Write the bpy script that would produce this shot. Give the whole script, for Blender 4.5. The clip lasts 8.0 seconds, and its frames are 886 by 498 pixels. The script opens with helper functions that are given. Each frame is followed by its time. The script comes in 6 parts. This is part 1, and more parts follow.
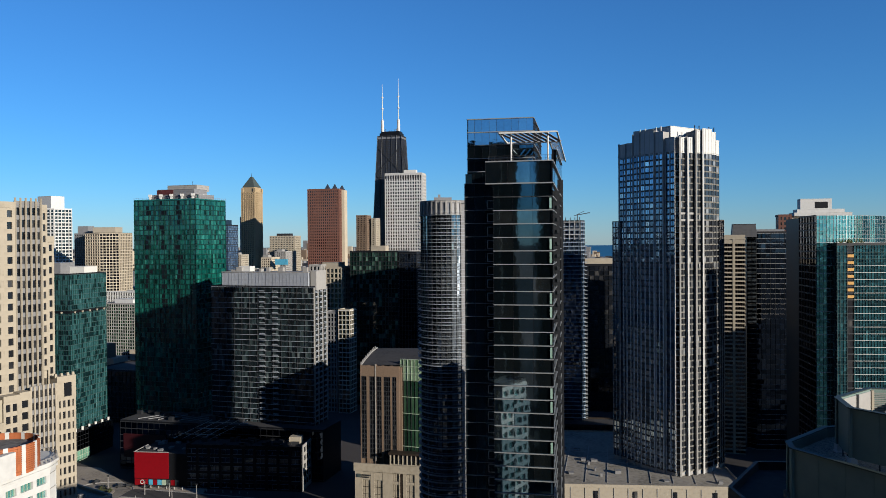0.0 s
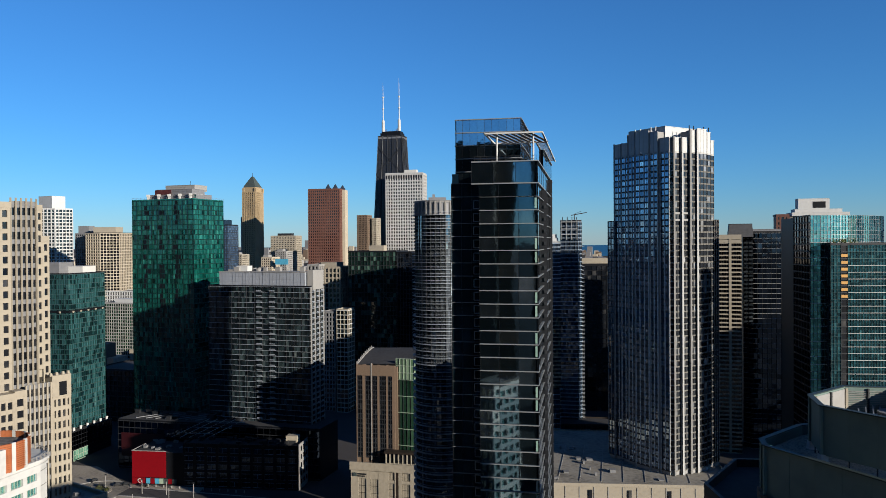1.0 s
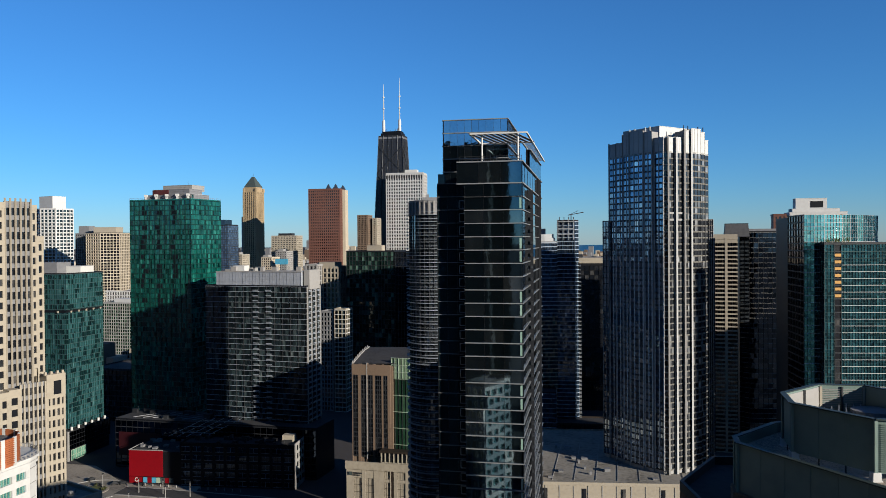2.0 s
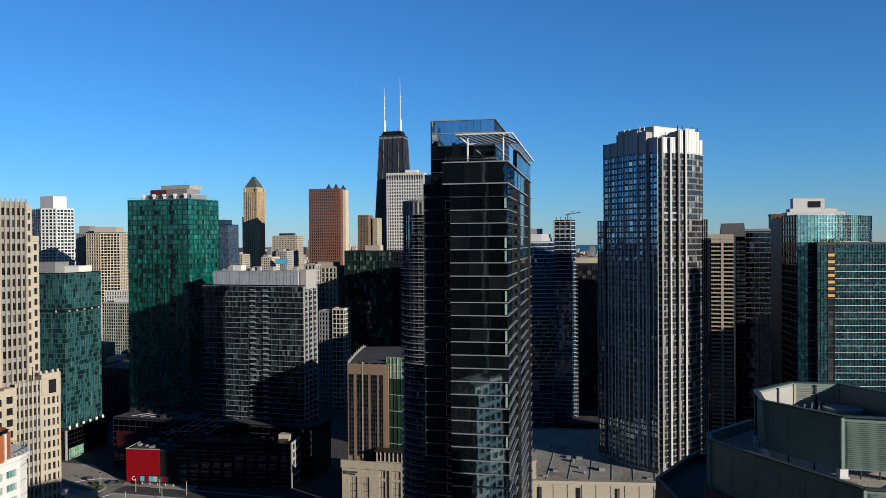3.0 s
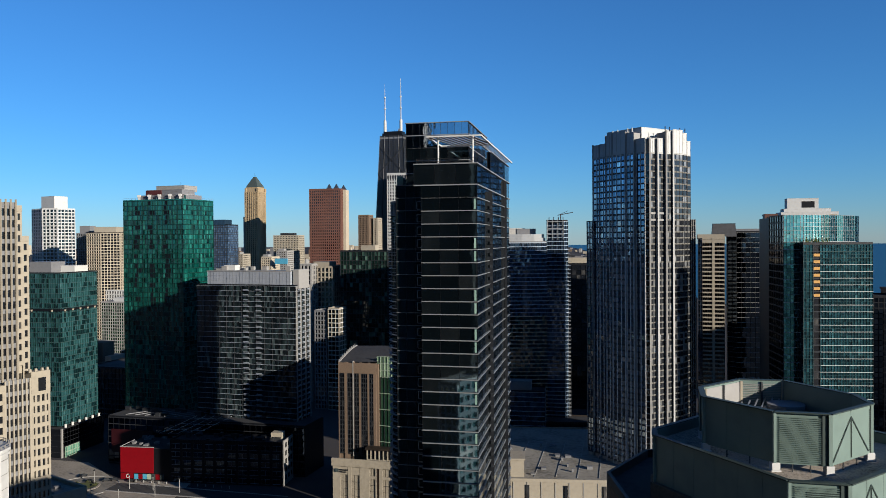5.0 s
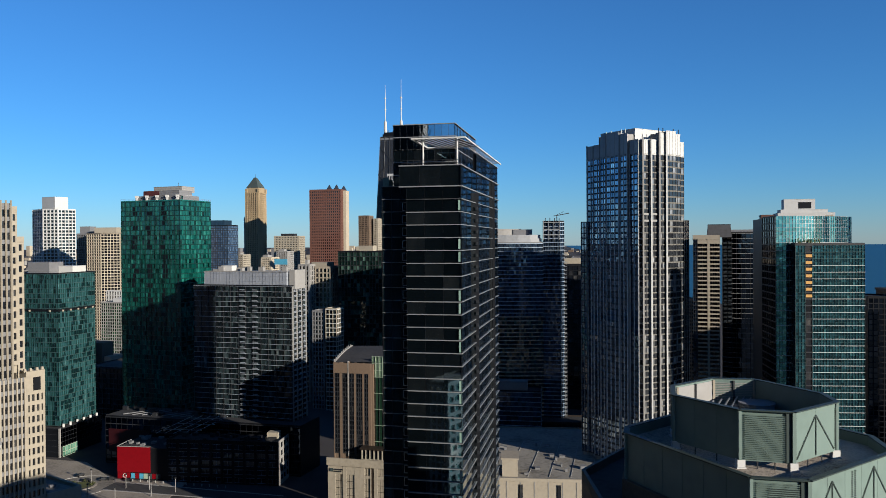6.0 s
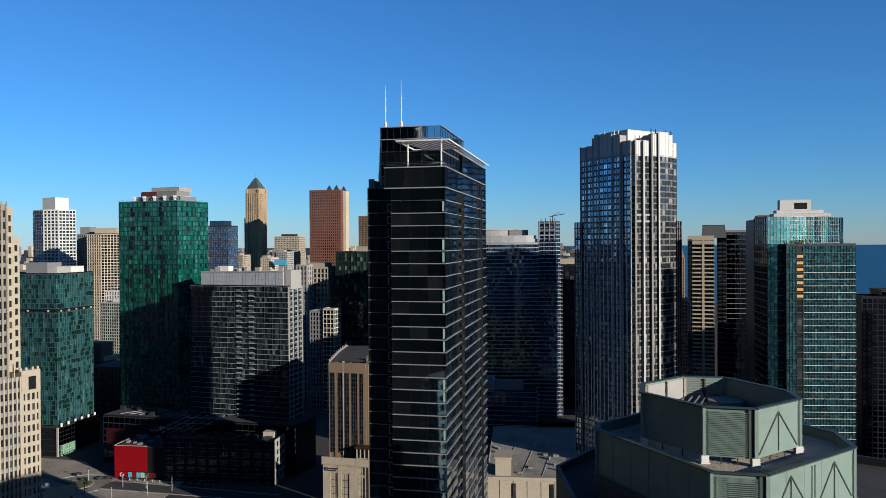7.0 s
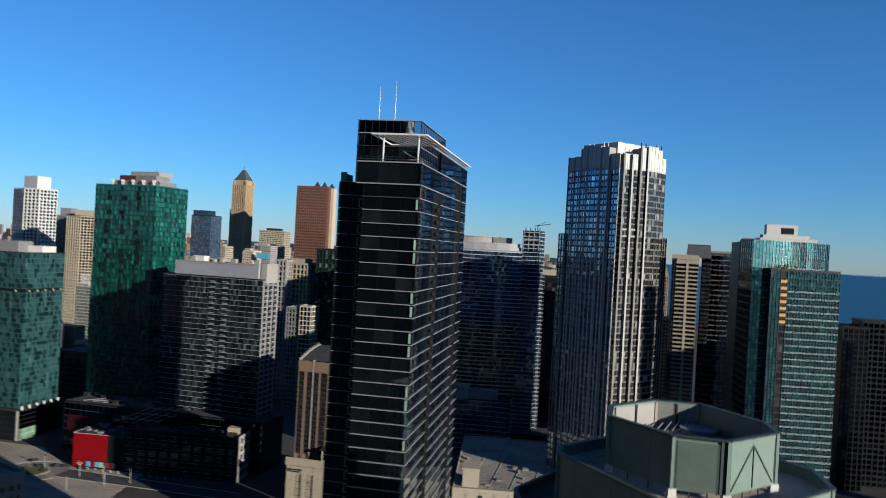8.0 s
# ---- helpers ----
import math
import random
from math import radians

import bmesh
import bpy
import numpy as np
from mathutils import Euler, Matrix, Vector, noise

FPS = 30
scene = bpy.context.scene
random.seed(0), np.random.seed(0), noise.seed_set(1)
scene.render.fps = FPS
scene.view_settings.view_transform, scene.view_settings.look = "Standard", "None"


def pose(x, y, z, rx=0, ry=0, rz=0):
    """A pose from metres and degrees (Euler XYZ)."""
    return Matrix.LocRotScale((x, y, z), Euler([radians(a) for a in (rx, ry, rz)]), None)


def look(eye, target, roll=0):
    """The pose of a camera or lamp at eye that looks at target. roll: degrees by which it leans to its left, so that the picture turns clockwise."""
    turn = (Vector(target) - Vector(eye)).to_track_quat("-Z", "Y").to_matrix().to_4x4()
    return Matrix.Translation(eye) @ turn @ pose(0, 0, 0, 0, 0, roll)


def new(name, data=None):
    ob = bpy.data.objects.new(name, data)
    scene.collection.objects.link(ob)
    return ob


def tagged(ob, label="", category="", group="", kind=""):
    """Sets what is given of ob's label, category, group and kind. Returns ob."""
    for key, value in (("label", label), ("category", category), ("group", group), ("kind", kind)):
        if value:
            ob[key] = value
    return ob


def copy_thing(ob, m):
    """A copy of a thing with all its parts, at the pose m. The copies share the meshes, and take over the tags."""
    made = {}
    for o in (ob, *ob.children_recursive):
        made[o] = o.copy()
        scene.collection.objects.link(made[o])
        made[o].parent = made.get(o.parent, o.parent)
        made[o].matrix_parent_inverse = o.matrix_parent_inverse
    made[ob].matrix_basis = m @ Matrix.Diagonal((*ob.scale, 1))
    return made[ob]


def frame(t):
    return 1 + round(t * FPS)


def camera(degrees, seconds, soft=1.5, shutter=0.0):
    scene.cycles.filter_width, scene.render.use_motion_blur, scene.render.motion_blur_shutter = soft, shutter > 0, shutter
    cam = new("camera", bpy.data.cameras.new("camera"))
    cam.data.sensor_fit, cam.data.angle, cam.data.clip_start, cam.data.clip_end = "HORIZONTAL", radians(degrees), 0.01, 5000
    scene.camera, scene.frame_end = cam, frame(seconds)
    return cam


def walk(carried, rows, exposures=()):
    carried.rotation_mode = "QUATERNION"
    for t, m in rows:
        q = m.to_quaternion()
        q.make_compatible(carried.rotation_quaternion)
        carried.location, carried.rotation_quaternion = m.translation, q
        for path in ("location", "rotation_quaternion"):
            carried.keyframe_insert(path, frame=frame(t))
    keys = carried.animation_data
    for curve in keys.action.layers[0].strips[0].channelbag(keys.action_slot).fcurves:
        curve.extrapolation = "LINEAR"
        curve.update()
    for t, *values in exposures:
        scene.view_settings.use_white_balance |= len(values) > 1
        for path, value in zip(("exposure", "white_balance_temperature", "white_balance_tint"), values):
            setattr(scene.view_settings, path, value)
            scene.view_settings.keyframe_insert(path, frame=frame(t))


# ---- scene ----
cam = camera(60.0, 8.0, soft=0.8, shutter=0.5)
PATH = [
    (0, (8.075, -1.712, 125.455), 0.684, -0.534, -0.388),
    (0.5, (9.562, -2.397, 125.428), 0.759, -0.543, -0.386),
    (1, (11.252, -2.925, 125.399), 0.850, -0.546, -0.393),
    (1.5, (12.938, -3.393, 125.375), 0.932, -0.553, -0.415),
    (3, (17.873, -5.157, 125.241), 1.166, -0.552, -0.407),
    (3.5, (19.544, -5.773, 125.241), 1.247, -0.556, -0.409),
    (4, (21.255, -6.405, 125.293), 1.315, -0.567, -0.418),
    (4.5, (22.952, -7.237, 125.294), 1.382, -0.574, -0.416),
    (6, (28.301, -9.622, 125.317), 1.606, -0.521, -0.380),
    (6.5, (30.150, -10.728, 125.337), 1.671, -0.494, -0.398),
    (7, (32.023, -11.854, 125.344), 1.741, -0.488, -0.381),
    (7.5, (33.859, -12.991, 125.350), 1.801, -0.467, -0.359),
    (7.6, (34.205, -12.915, 125.332), 1.781, -0.452, -0.249),
    (7.7, (34.507, -12.231, 125.279), 1.697, -0.418, 0.071),
    (7.8, (34.739, -10.535, 125.164), 1.505, -0.351, 0.742),
    (7.9, (34.884, -7.624, 124.976), 1.184, -0.244, 1.834),
    (8, (34.980, -4.004, 124.746), 0.788, -0.113, 3.172),
]


def aim(eye, yaw, pitch, roll):
    """A camera pose from a place and yaw, pitch, roll in degrees."""
    ca, sa = math.cos(radians(pitch)), math.sin(radians(pitch))
    way = Vector((-math.sin(radians(yaw)) * ca, math.cos(radians(yaw)) * ca, sa))
    return look(eye, Vector(eye) + way * 10, roll)


walk(cam, [(t, aim(eye, yaw, pitch, roll)) for t, eye, yaw, pitch, roll in PATH])

# ---- sky and sun ----
SUN_FLAT = Vector((0.768, -0.64))
SUN_HIGH = 14.3
world = bpy.data.worlds.new("sky")
scene.world = world
world.use_nodes = True
wn = world.node_tree.nodes
sky = wn.new("ShaderNodeTexSky")
sky.sky_type = "NISHITA"
sky.sun_disc = False
sky.sun_elevation = radians(SUN_HIGH)
sky.sun_rotation = math.atan2(SUN_FLAT.x, SUN_FLAT.y)
sky.altitude = 120
sky.air_density, sky.dust_density, sky.ozone_density = 1.0, 0.0, 10.0
clear = wn.new("ShaderNodeMixRGB")
clear.blend_type = "MULTIPLY"
clear.inputs[0].default_value, clear.inputs[2].default_value = 1.0, (1.09, 1.0, 0.91, 1)
world.node_tree.links.new(sky.outputs[0], clear.inputs[1])
world.node_tree.links.new(clear.outputs[0], wn["Background"].inputs[0])
wn["Background"].inputs[1].default_value = 0.0745
sun = new("sun", bpy.data.lights.new("sun", "SUN"))
sun.data.energy, sun.data.angle, sun.data.color = 5.0, radians(0.5), (1.0, 0.925, 0.81)
flat = SUN_FLAT.normalized() * math.cos(radians(SUN_HIGH))
sun.matrix_world = look((0, 0, 600), (-flat.x, -flat.y, 600 - math.sin(radians(SUN_HIGH))))
scene.view_settings.exposure = 1.09


# ---- materials ----
def nodes_of(name):
    m = bpy.data.materials.new(name)
    m.use_nodes = True
    return m, m.node_tree.nodes, m.node_tree.links, m.node_tree.nodes["Principled BSDF"]


def ramp(nodes, stops):
    r = nodes.new("ShaderNodeValToRGB")
    while len(r.color_ramp.elements) < len(stops):
        r.color_ramp.elements.new(0.5)
    for e, (p, c) in zip(r.color_ramp.elements, stops):
        e.position, e.color = p, (*c, 1)
    return r


def solid(name, col, rough=0.7, metal=0.0, vary=0.12, grain=0.6, stain=0.04, bump=0.15, pieces=0.0):
    """Masonry, metal or paint: grain and stains at two sizes, and a tone per piece."""
    m, n, k, p = nodes_of(name)
    col = tuple(c * 0.56 for c in col)  # every base colour lowered, so shade falls deeper under the raised exposure
    co = n.new("ShaderNodeTexCoord")
    fine = n.new("ShaderNodeTexNoise")
    fine.inputs["Scale"].default_value, fine.inputs["Detail"].default_value = grain, 6
    wide = n.new("ShaderNodeTexNoise")
    wide.inputs["Scale"].default_value, wide.inputs["Detail"].default_value = stain, 4
    for t in (fine, wide):
        k.new(co.outputs["Object"], t.inputs["Vector"])
    dark = tuple(c * (1 - 2 * vary) for c in col)
    pale = tuple(min(1.0, c * (1 + vary)) for c in col)
    mix = n.new("ShaderNodeMath")
    mix.operation = "ADD"
    half = n.new("ShaderNodeMath")
    half.operation = "MULTIPLY"
    half.inputs[1].default_value = 0.5
    k.new(fine.outputs["Fac"], mix.inputs[0])
    k.new(wide.outputs["Fac"], mix.inputs[1])
    k.new(mix.outputs[0], half.inputs[0])
    r = ramp(n, [(0.35, dark), (0.5, col), (0.66, pale)])
    if pieces:
        info = n.new("ShaderNodeObjectInfo")
        mad = n.new("ShaderNodeMath")
        mad.operation = "MULTIPLY_ADD"
        mad.inputs[1].default_value = pieces
        k.new(info.outputs["Random"], mad.inputs[0])
        k.new(half.outputs[0], mad.inputs[2])
        k.new(mad.outputs[0], r.inputs[0])
    else:
        k.new(half.outputs[0], r.inputs[0])
    k.new(r.outputs[0], p.inputs["Base Color"])
    p.inputs["Roughness"].default_value, p.inputs["Metallic"].default_value = rough, metal
    p.inputs["Specular IOR Level"].default_value = 0.2
    b = n.new("ShaderNodeBump")
    b.inputs["Strength"].default_value, b.inputs["Distance"].default_value = bump, 0.05
    k.new(fine.outputs["Fac"], b.inputs["Height"])
    k.new(b.outputs[0], p.inputs["Normal"])
    return m


def glass(name, stops, rough=0.05, metal=0.0, ior=1.9, wave=0.06, tint=None, streak=0.22):
    """Coated window glass in two versions, for panes that are objects and for joined panes: a tone per pane
    (blinds, dark rooms) and wide tone patches painted in for reflections and curtains, under a gloss that is a little
    wavy."""
    out = []
    for joined in (False, True):
        m, n, k, p = nodes_of(name + ("_joined" if joined else ""))
        src = n.new("ShaderNodeNewGeometry").outputs["Random Per Island"] if joined else n.new("ShaderNodeObjectInfo").outputs["Random"]
        dim = 0.8 if metal < 0.5 else 1.0
        r = ramp(n, [(q, tuple(dim * x for x in c)) for q, c in stops])
        geo = n.new("ShaderNodeNewGeometry")
        # wide patches of tone, painted in for clustered reflections and curtains
        patch = n.new("ShaderNodeTexNoise")
        patch.inputs["Scale"].default_value, patch.inputs["Detail"].default_value = 0.09, 4
        fall = n.new("ShaderNodeMapping")
        fall.inputs["Scale"].default_value = (4.0, 4.0, 1.6)
        k.new(geo.outputs["Position"], fall.inputs["Vector"])
        k.new(fall.outputs["Vector"], patch.inputs["Vector"])
        spread = n.new("ShaderNodeMapRange")
        spread.inputs["From Min"].default_value, spread.inputs["From Max"].default_value = 0.33, 0.67
        k.new(patch.outputs["Fac"], spread.inputs["Value"])
        both = n.new("ShaderNodeMix")
        both.inputs["Factor"].default_value = streak
        k.new(src, both.inputs["A"])
        k.new(spread.outputs["Result"], both.inputs["B"])
        k.new(both.outputs["Result"], r.inputs[0])
        noise1 = n.new("ShaderNodeTexNoise")
        noise1.inputs["Scale"].default_value, noise1.inputs["Detail"].default_value = 0.55, 2
        noise2 = n.new("ShaderNodeTexNoise")
        noise2.inputs["Scale"].default_value, noise2.inputs["Detail"].default_value = 2.5, 5
        k.new(geo.outputs["Position"], noise1.inputs["Vector"])
        k.new(geo.outputs["Position"], noise2.inputs["Vector"])
        mul = n.new("ShaderNodeMixRGB")
        mul.blend_type = "MULTIPLY"
        mul.inputs[0].default_value = 0.35
        k.new(r.outputs[0], mul.inputs[1])
        k.new(noise2.outputs["Fac"], mul.inputs[2])
        k.new(mul.outputs[0], p.inputs["Base Color"])
        b = n.new("ShaderNodeBump")
        b.inputs["Strength"].default_value, b.inputs["Distance"].default_value = 1.0, wave * 0.6
        k.new(noise1.outputs["Fac"], b.inputs["Height"])
        k.new(b.outputs[0], p.inputs["Normal"])
        p.inputs["Roughness"].default_value, p.inputs["Metallic"].default_value = rough, metal
        p.inputs["IOR"].default_value = ior
        if tint:
            p.inputs["Specular Tint"].default_value = (*tint, 1)
        out.append(m)
    return out


CREAM = solid("cream_limestone", (0.365, 0.32, 0.25), 0.85, vary=0.10, pieces=0.08)
TAN = solid("tan_precast", (0.46, 0.395, 0.30), 0.85, vary=0.12, pieces=0.08)
WHITE = solid("white_concrete", (0.60, 0.595, 0.575), 0.75, vary=0.06)
PALE = solid("pale_concrete", (0.31, 0.30, 0.285), 0.8, vary=0.10, pieces=0.06)
GREY = solid("grey_concrete", (0.20, 0.20, 0.205), 0.8, vary=0.12, pieces=0.06)
COOL = solid("cool_grey_concrete", (0.28, 0.305, 0.34), 0.7, vary=0.08)
DIM = solid("dark_metal_frame", (0.03, 0.032, 0.036), 0.5, 0.1, vary=0.15)
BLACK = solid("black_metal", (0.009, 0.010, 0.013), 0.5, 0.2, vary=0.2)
ALU = solid("brushed_aluminium", (0.52, 0.53, 0.54), 0.38, 0.75, vary=0.08)
STEEL = solid("painted_steel_band", (0.42, 0.43, 0.44), 0.45, 0.35, vary=0.08)
REDSTONE = solid("red_granite", (0.15, 0.068, 0.05), 0.6, vary=0.12, pieces=0.1)
GOLDSTONE = solid("gold_precast", (0.40, 0.30, 0.18), 0.75, vary=0.12)
BROWN = solid("brown_brick", (0.185, 0.13, 0.092), 0.9, vary=0.15, grain=2.0)
SLATE = solid("blue_black_slate", (0.035, 0.05, 0.075), 0.6, vary=0.15)
COPPER = solid("green_slate_roof", (0.06, 0.08, 0.078), 0.7, vary=0.15)
RUST = solid("orange_louvre", (0.42, 0.13, 0.05), 0.7, vary=0.12)
RED = solid("red_sign_panel", (0.21, 0.0025, 0.007), 0.45, vary=0.06)
# red darkened to stand for the shade on the wall behind the store
SHADERED = solid("shade_darkened_red_panel", (0.028, 0.002, 0.004), 0.6, vary=0.1)
SAGE = solid("sage_green_metal_panel", (0.175, 0.24, 0.212), 0.55, 0.05, vary=0.08, grain=0.5)
SAGEDK = solid("sage_green_strip", (0.05, 0.07, 0.065), 0.5, 0.2, vary=0.1)
GRAVEL = solid("roof_gravel", (0.44, 0.375, 0.30), 0.95, vary=0.40, grain=5.0, stain=0.12, bump=0.6)
ROOFGRIT = solid("tan_roof_grit", (0.27, 0.25, 0.215), 0.9, vary=0.25, grain=0.5, stain=0.06)
ROOF = solid("grey_roof_felt", (0.20, 0.195, 0.19), 0.9, vary=0.25, grain=0.8, stain=0.08)
DARKROOF = solid("dark_roof_felt", (0.045, 0.045, 0.048), 0.9, vary=0.25, grain=0.8, stain=0.08)
ASPHALT = solid("asphalt", (0.055, 0.055, 0.056), 0.9, vary=0.2, grain=0.5, stain=0.02)
PAVING = solid("concrete_paving", (0.33, 0.29, 0.24), 0.9, vary=0.18, grain=0.7, stain=0.06)
LANE = solid("worn_concrete_road", (0.23, 0.21, 0.18), 0.9, vary=0.2, grain=0.4, stain=0.05)
GRASS = solid("winter_grass", (0.09, 0.10, 0.035), 0.95, vary=0.3, grain=1.2, stain=0.1, bump=0.5)
CITY = solid("far_city_ground", (0.055, 0.05, 0.05), 0.95, vary=0.35, grain=0.02, stain=0.004)
BRONZE = solid("bronze_panel", (0.04, 0.03, 0.024), 0.5, 0.2, vary=0.15)
MECH = solid("grey_louvre_screen", (0.26, 0.26, 0.27), 0.6, 0.3, vary=0.08)
ORANGE = solid("ochre_blind_panel", (0.62, 0.34, 0.10), 0.6, vary=0.08)
SCREEN_BLUE = solid("blue_sign_panel", (0.08, 0.34, 0.50), 0.4, vary=0.1)

MULLION = solid("teal_grey_mullion", (0.07, 0.125, 0.125), 0.45, 0.4, vary=0.1)
G_FRONT = glass("black_green_glass", [(0.0, (0.05, 0.10, 0.13)), (0.55, (0.12, 0.20, 0.25)), (0.82, (0.28, 0.37, 0.41)), (1.0, (0.50, 0.59, 0.62))], 0.03, 0.984, ior=1.7, wave=0.006, streak=0.2)
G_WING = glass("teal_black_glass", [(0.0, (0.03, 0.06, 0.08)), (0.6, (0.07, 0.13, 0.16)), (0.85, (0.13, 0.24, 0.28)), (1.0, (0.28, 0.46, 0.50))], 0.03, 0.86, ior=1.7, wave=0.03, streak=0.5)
G_INK = glass("blue_black_glass", [(0.0, (0.02, 0.03, 0.045)), (1.0, (0.07, 0.095, 0.14))], 0.04, 1.0, 1.7, 0.03)
G_GREEN = glass("emerald_glass", [(0.0, (0.0, 0.004, 0.004)), (0.15, (0.001, 0.018, 0.015)), (0.34, (0.003, 0.07, 0.058)), (0.75, (0.010, 0.14, 0.112)), (1.0, (0.05, 0.33, 0.26))], 0.06, 0.35, 1.8, 0.08, streak=0.32)
G_TEAL = glass("teal_glass", [(0.0, (0.003, 0.010, 0.014)), (0.36, (0.006, 0.022, 0.028)), (0.41, (0.026, 0.088, 0.098)), (0.8, (0.042, 0.13, 0.14)), (1.0, (0.11, 0.24, 0.25))], 0.06, 0.25, 1.8, 0.06, streak=0.5)
G_AQUA = glass("aqua_glass", [(0.0, (0.11, 0.36, 0.38)), (0.5, (0.16, 0.47, 0.48)), (1.0, (0.34, 0.70, 0.68))], 0.05, 0.8, 1.8, 0.03, streak=0.25)
G_AQUADK = glass("dark_aqua_glass", [(0.0, (0.006, 0.026, 0.036)), (0.5, (0.022, 0.10, 0.125)), (0.8, (0.05, 0.185, 0.22)), (1.0, (0.11, 0.34, 0.37))], 0.05, 0.72, 1.8, 0.05, streak=0.4)
G_BLUE = glass("blue_glass", [(0.0, (0.03, 0.045, 0.07)), (0.5, (0.12, 0.16, 0.22)), (1.0, (0.24, 0.30, 0.38))], 0.05, 0.97, 1.8, 0.05)
G_DARK = glass("dark_glass", [(0.0, (0.004, 0.005, 0.007)), (0.7, (0.012, 0.014, 0.018)), (0.9, (0.05, 0.05, 0.05)), (1.0, (0.12, 0.11, 0.10))], 0.06, 0.0, 1.7, 0.06)
G_GREY = glass("grey_flat_glass", [(0.0, (0.003, 0.005, 0.007)), (0.5, (0.010, 0.016, 0.02)), (0.75, (0.034, 0.055, 0.06)), (0.92, (0.08, 0.105, 0.11)), (1.0, (0.26, 0.28, 0.28))], 0.06, 0.2, 1.8, 0.06, streak=0.3)
G_NAVY = glass("navy_glass", [(0.0, (0.012, 0.022, 0.04)), (0.6, (0.035, 0.065, 0.11)), (1.0, (0.10, 0.15, 0.22))], 0.06, 0.5, 1.8, 0.05)
# the warm pane tones are painted reflections of sunlit buildings
G_WARM = glass("navy_glass_with_painted_reflections", [(0.0, (0.004, 0.008, 0.014)), (0.6, (0.012, 0.024, 0.036)), (0.72, (0.03, 0.10, 0.085)), (0.82, (0.20, 0.12, 0.055)), (1.0, (0.50, 0.32, 0.16))], 0.06, 0.2, 1.8, 0.05, streak=0.06)
G_ROUND = glass("silver_blue_glass", [(0.0, (0.05, 0.06, 0.07)), (0.4, (0.20, 0.24, 0.28)), (0.8, (0.38, 0.44, 0.50)), (1.0, (0.55, 0.58, 0.55))], 0.05, 0.9, 1.8, 0.05, streak=0.4)
G_STEP = glass("blue_apartment_glass", [(0.0, (0.07, 0.11, 0.17)), (0.5, (0.19, 0.27, 0.39)), (0.86, (0.30, 0.40, 0.54)), (1.0, (0.78, 0.83, 0.90))], 0.05, 0.92, 1.8, 0.03, streak=0.1)
G_FLAT = glass("apartment_glass_with_blinds", [(0.0, (0.010, 0.012, 0.016)), (0.6, (0.03, 0.034, 0.04)), (0.8, (0.12, 0.125, 0.13)), (1.0, (0.40, 0.41, 0.42))], 0.06, 0.1, 1.7, 0.05)
G_SKYBLUE = glass("sky_blue_glass", [(0.0, (0.03, 0.06, 0.12)), (0.5, (0.06, 0.12, 0.22)), (1.0, (0.14, 0.22, 0.34))], 0.06, 0.2, 1.8, 0.04)
G_WINBLUE = glass("blue_window_glass", [(0.0, (0.16, 0.21, 0.28)), (0.6, (0.24, 0.31, 0.40)), (1.0, (0.34, 0.42, 0.52))], 0.05, 0.95, 1.8, 0.03)
G_SKYLT = glass("green_atrium_glass", [(0.0, (0.008, 0.03, 0.018)), (0.6, (0.02, 0.06, 0.034)), (1.0, (0.07, 0.15, 0.085))], 0.06, 0.2, 1.7, 0.05)


def water_material():
    m, n, k, p = nodes_of("lake_water")
    p.inputs["Base Color"].default_value = (0.0015, 0.034, 0.062, 1)
    p.inputs["Roughness"].default_value = 0.35
    p.inputs["Specular IOR Level"].default_value = 0.3
    p.inputs["IOR"].default_value = 1.33
    geo = n.new("ShaderNodeNewGeometry")
    t = n.new("ShaderNodeTexNoise")
    t.inputs["Scale"].default_value, t.inputs["Detail"].default_value = 0.05, 6
    k.new(geo.outputs["Position"], t.inputs["Vector"])
    b = n.new("ShaderNodeBump")
    b.inputs["Strength"].default_value, b.inputs["Distance"].default_value = 0.6, 1.0
    k.new(t.outputs["Fac"], b.inputs["Height"])
    k.new(b.outputs[0], p.inputs["Normal"])
    return m


WATER = water_material()


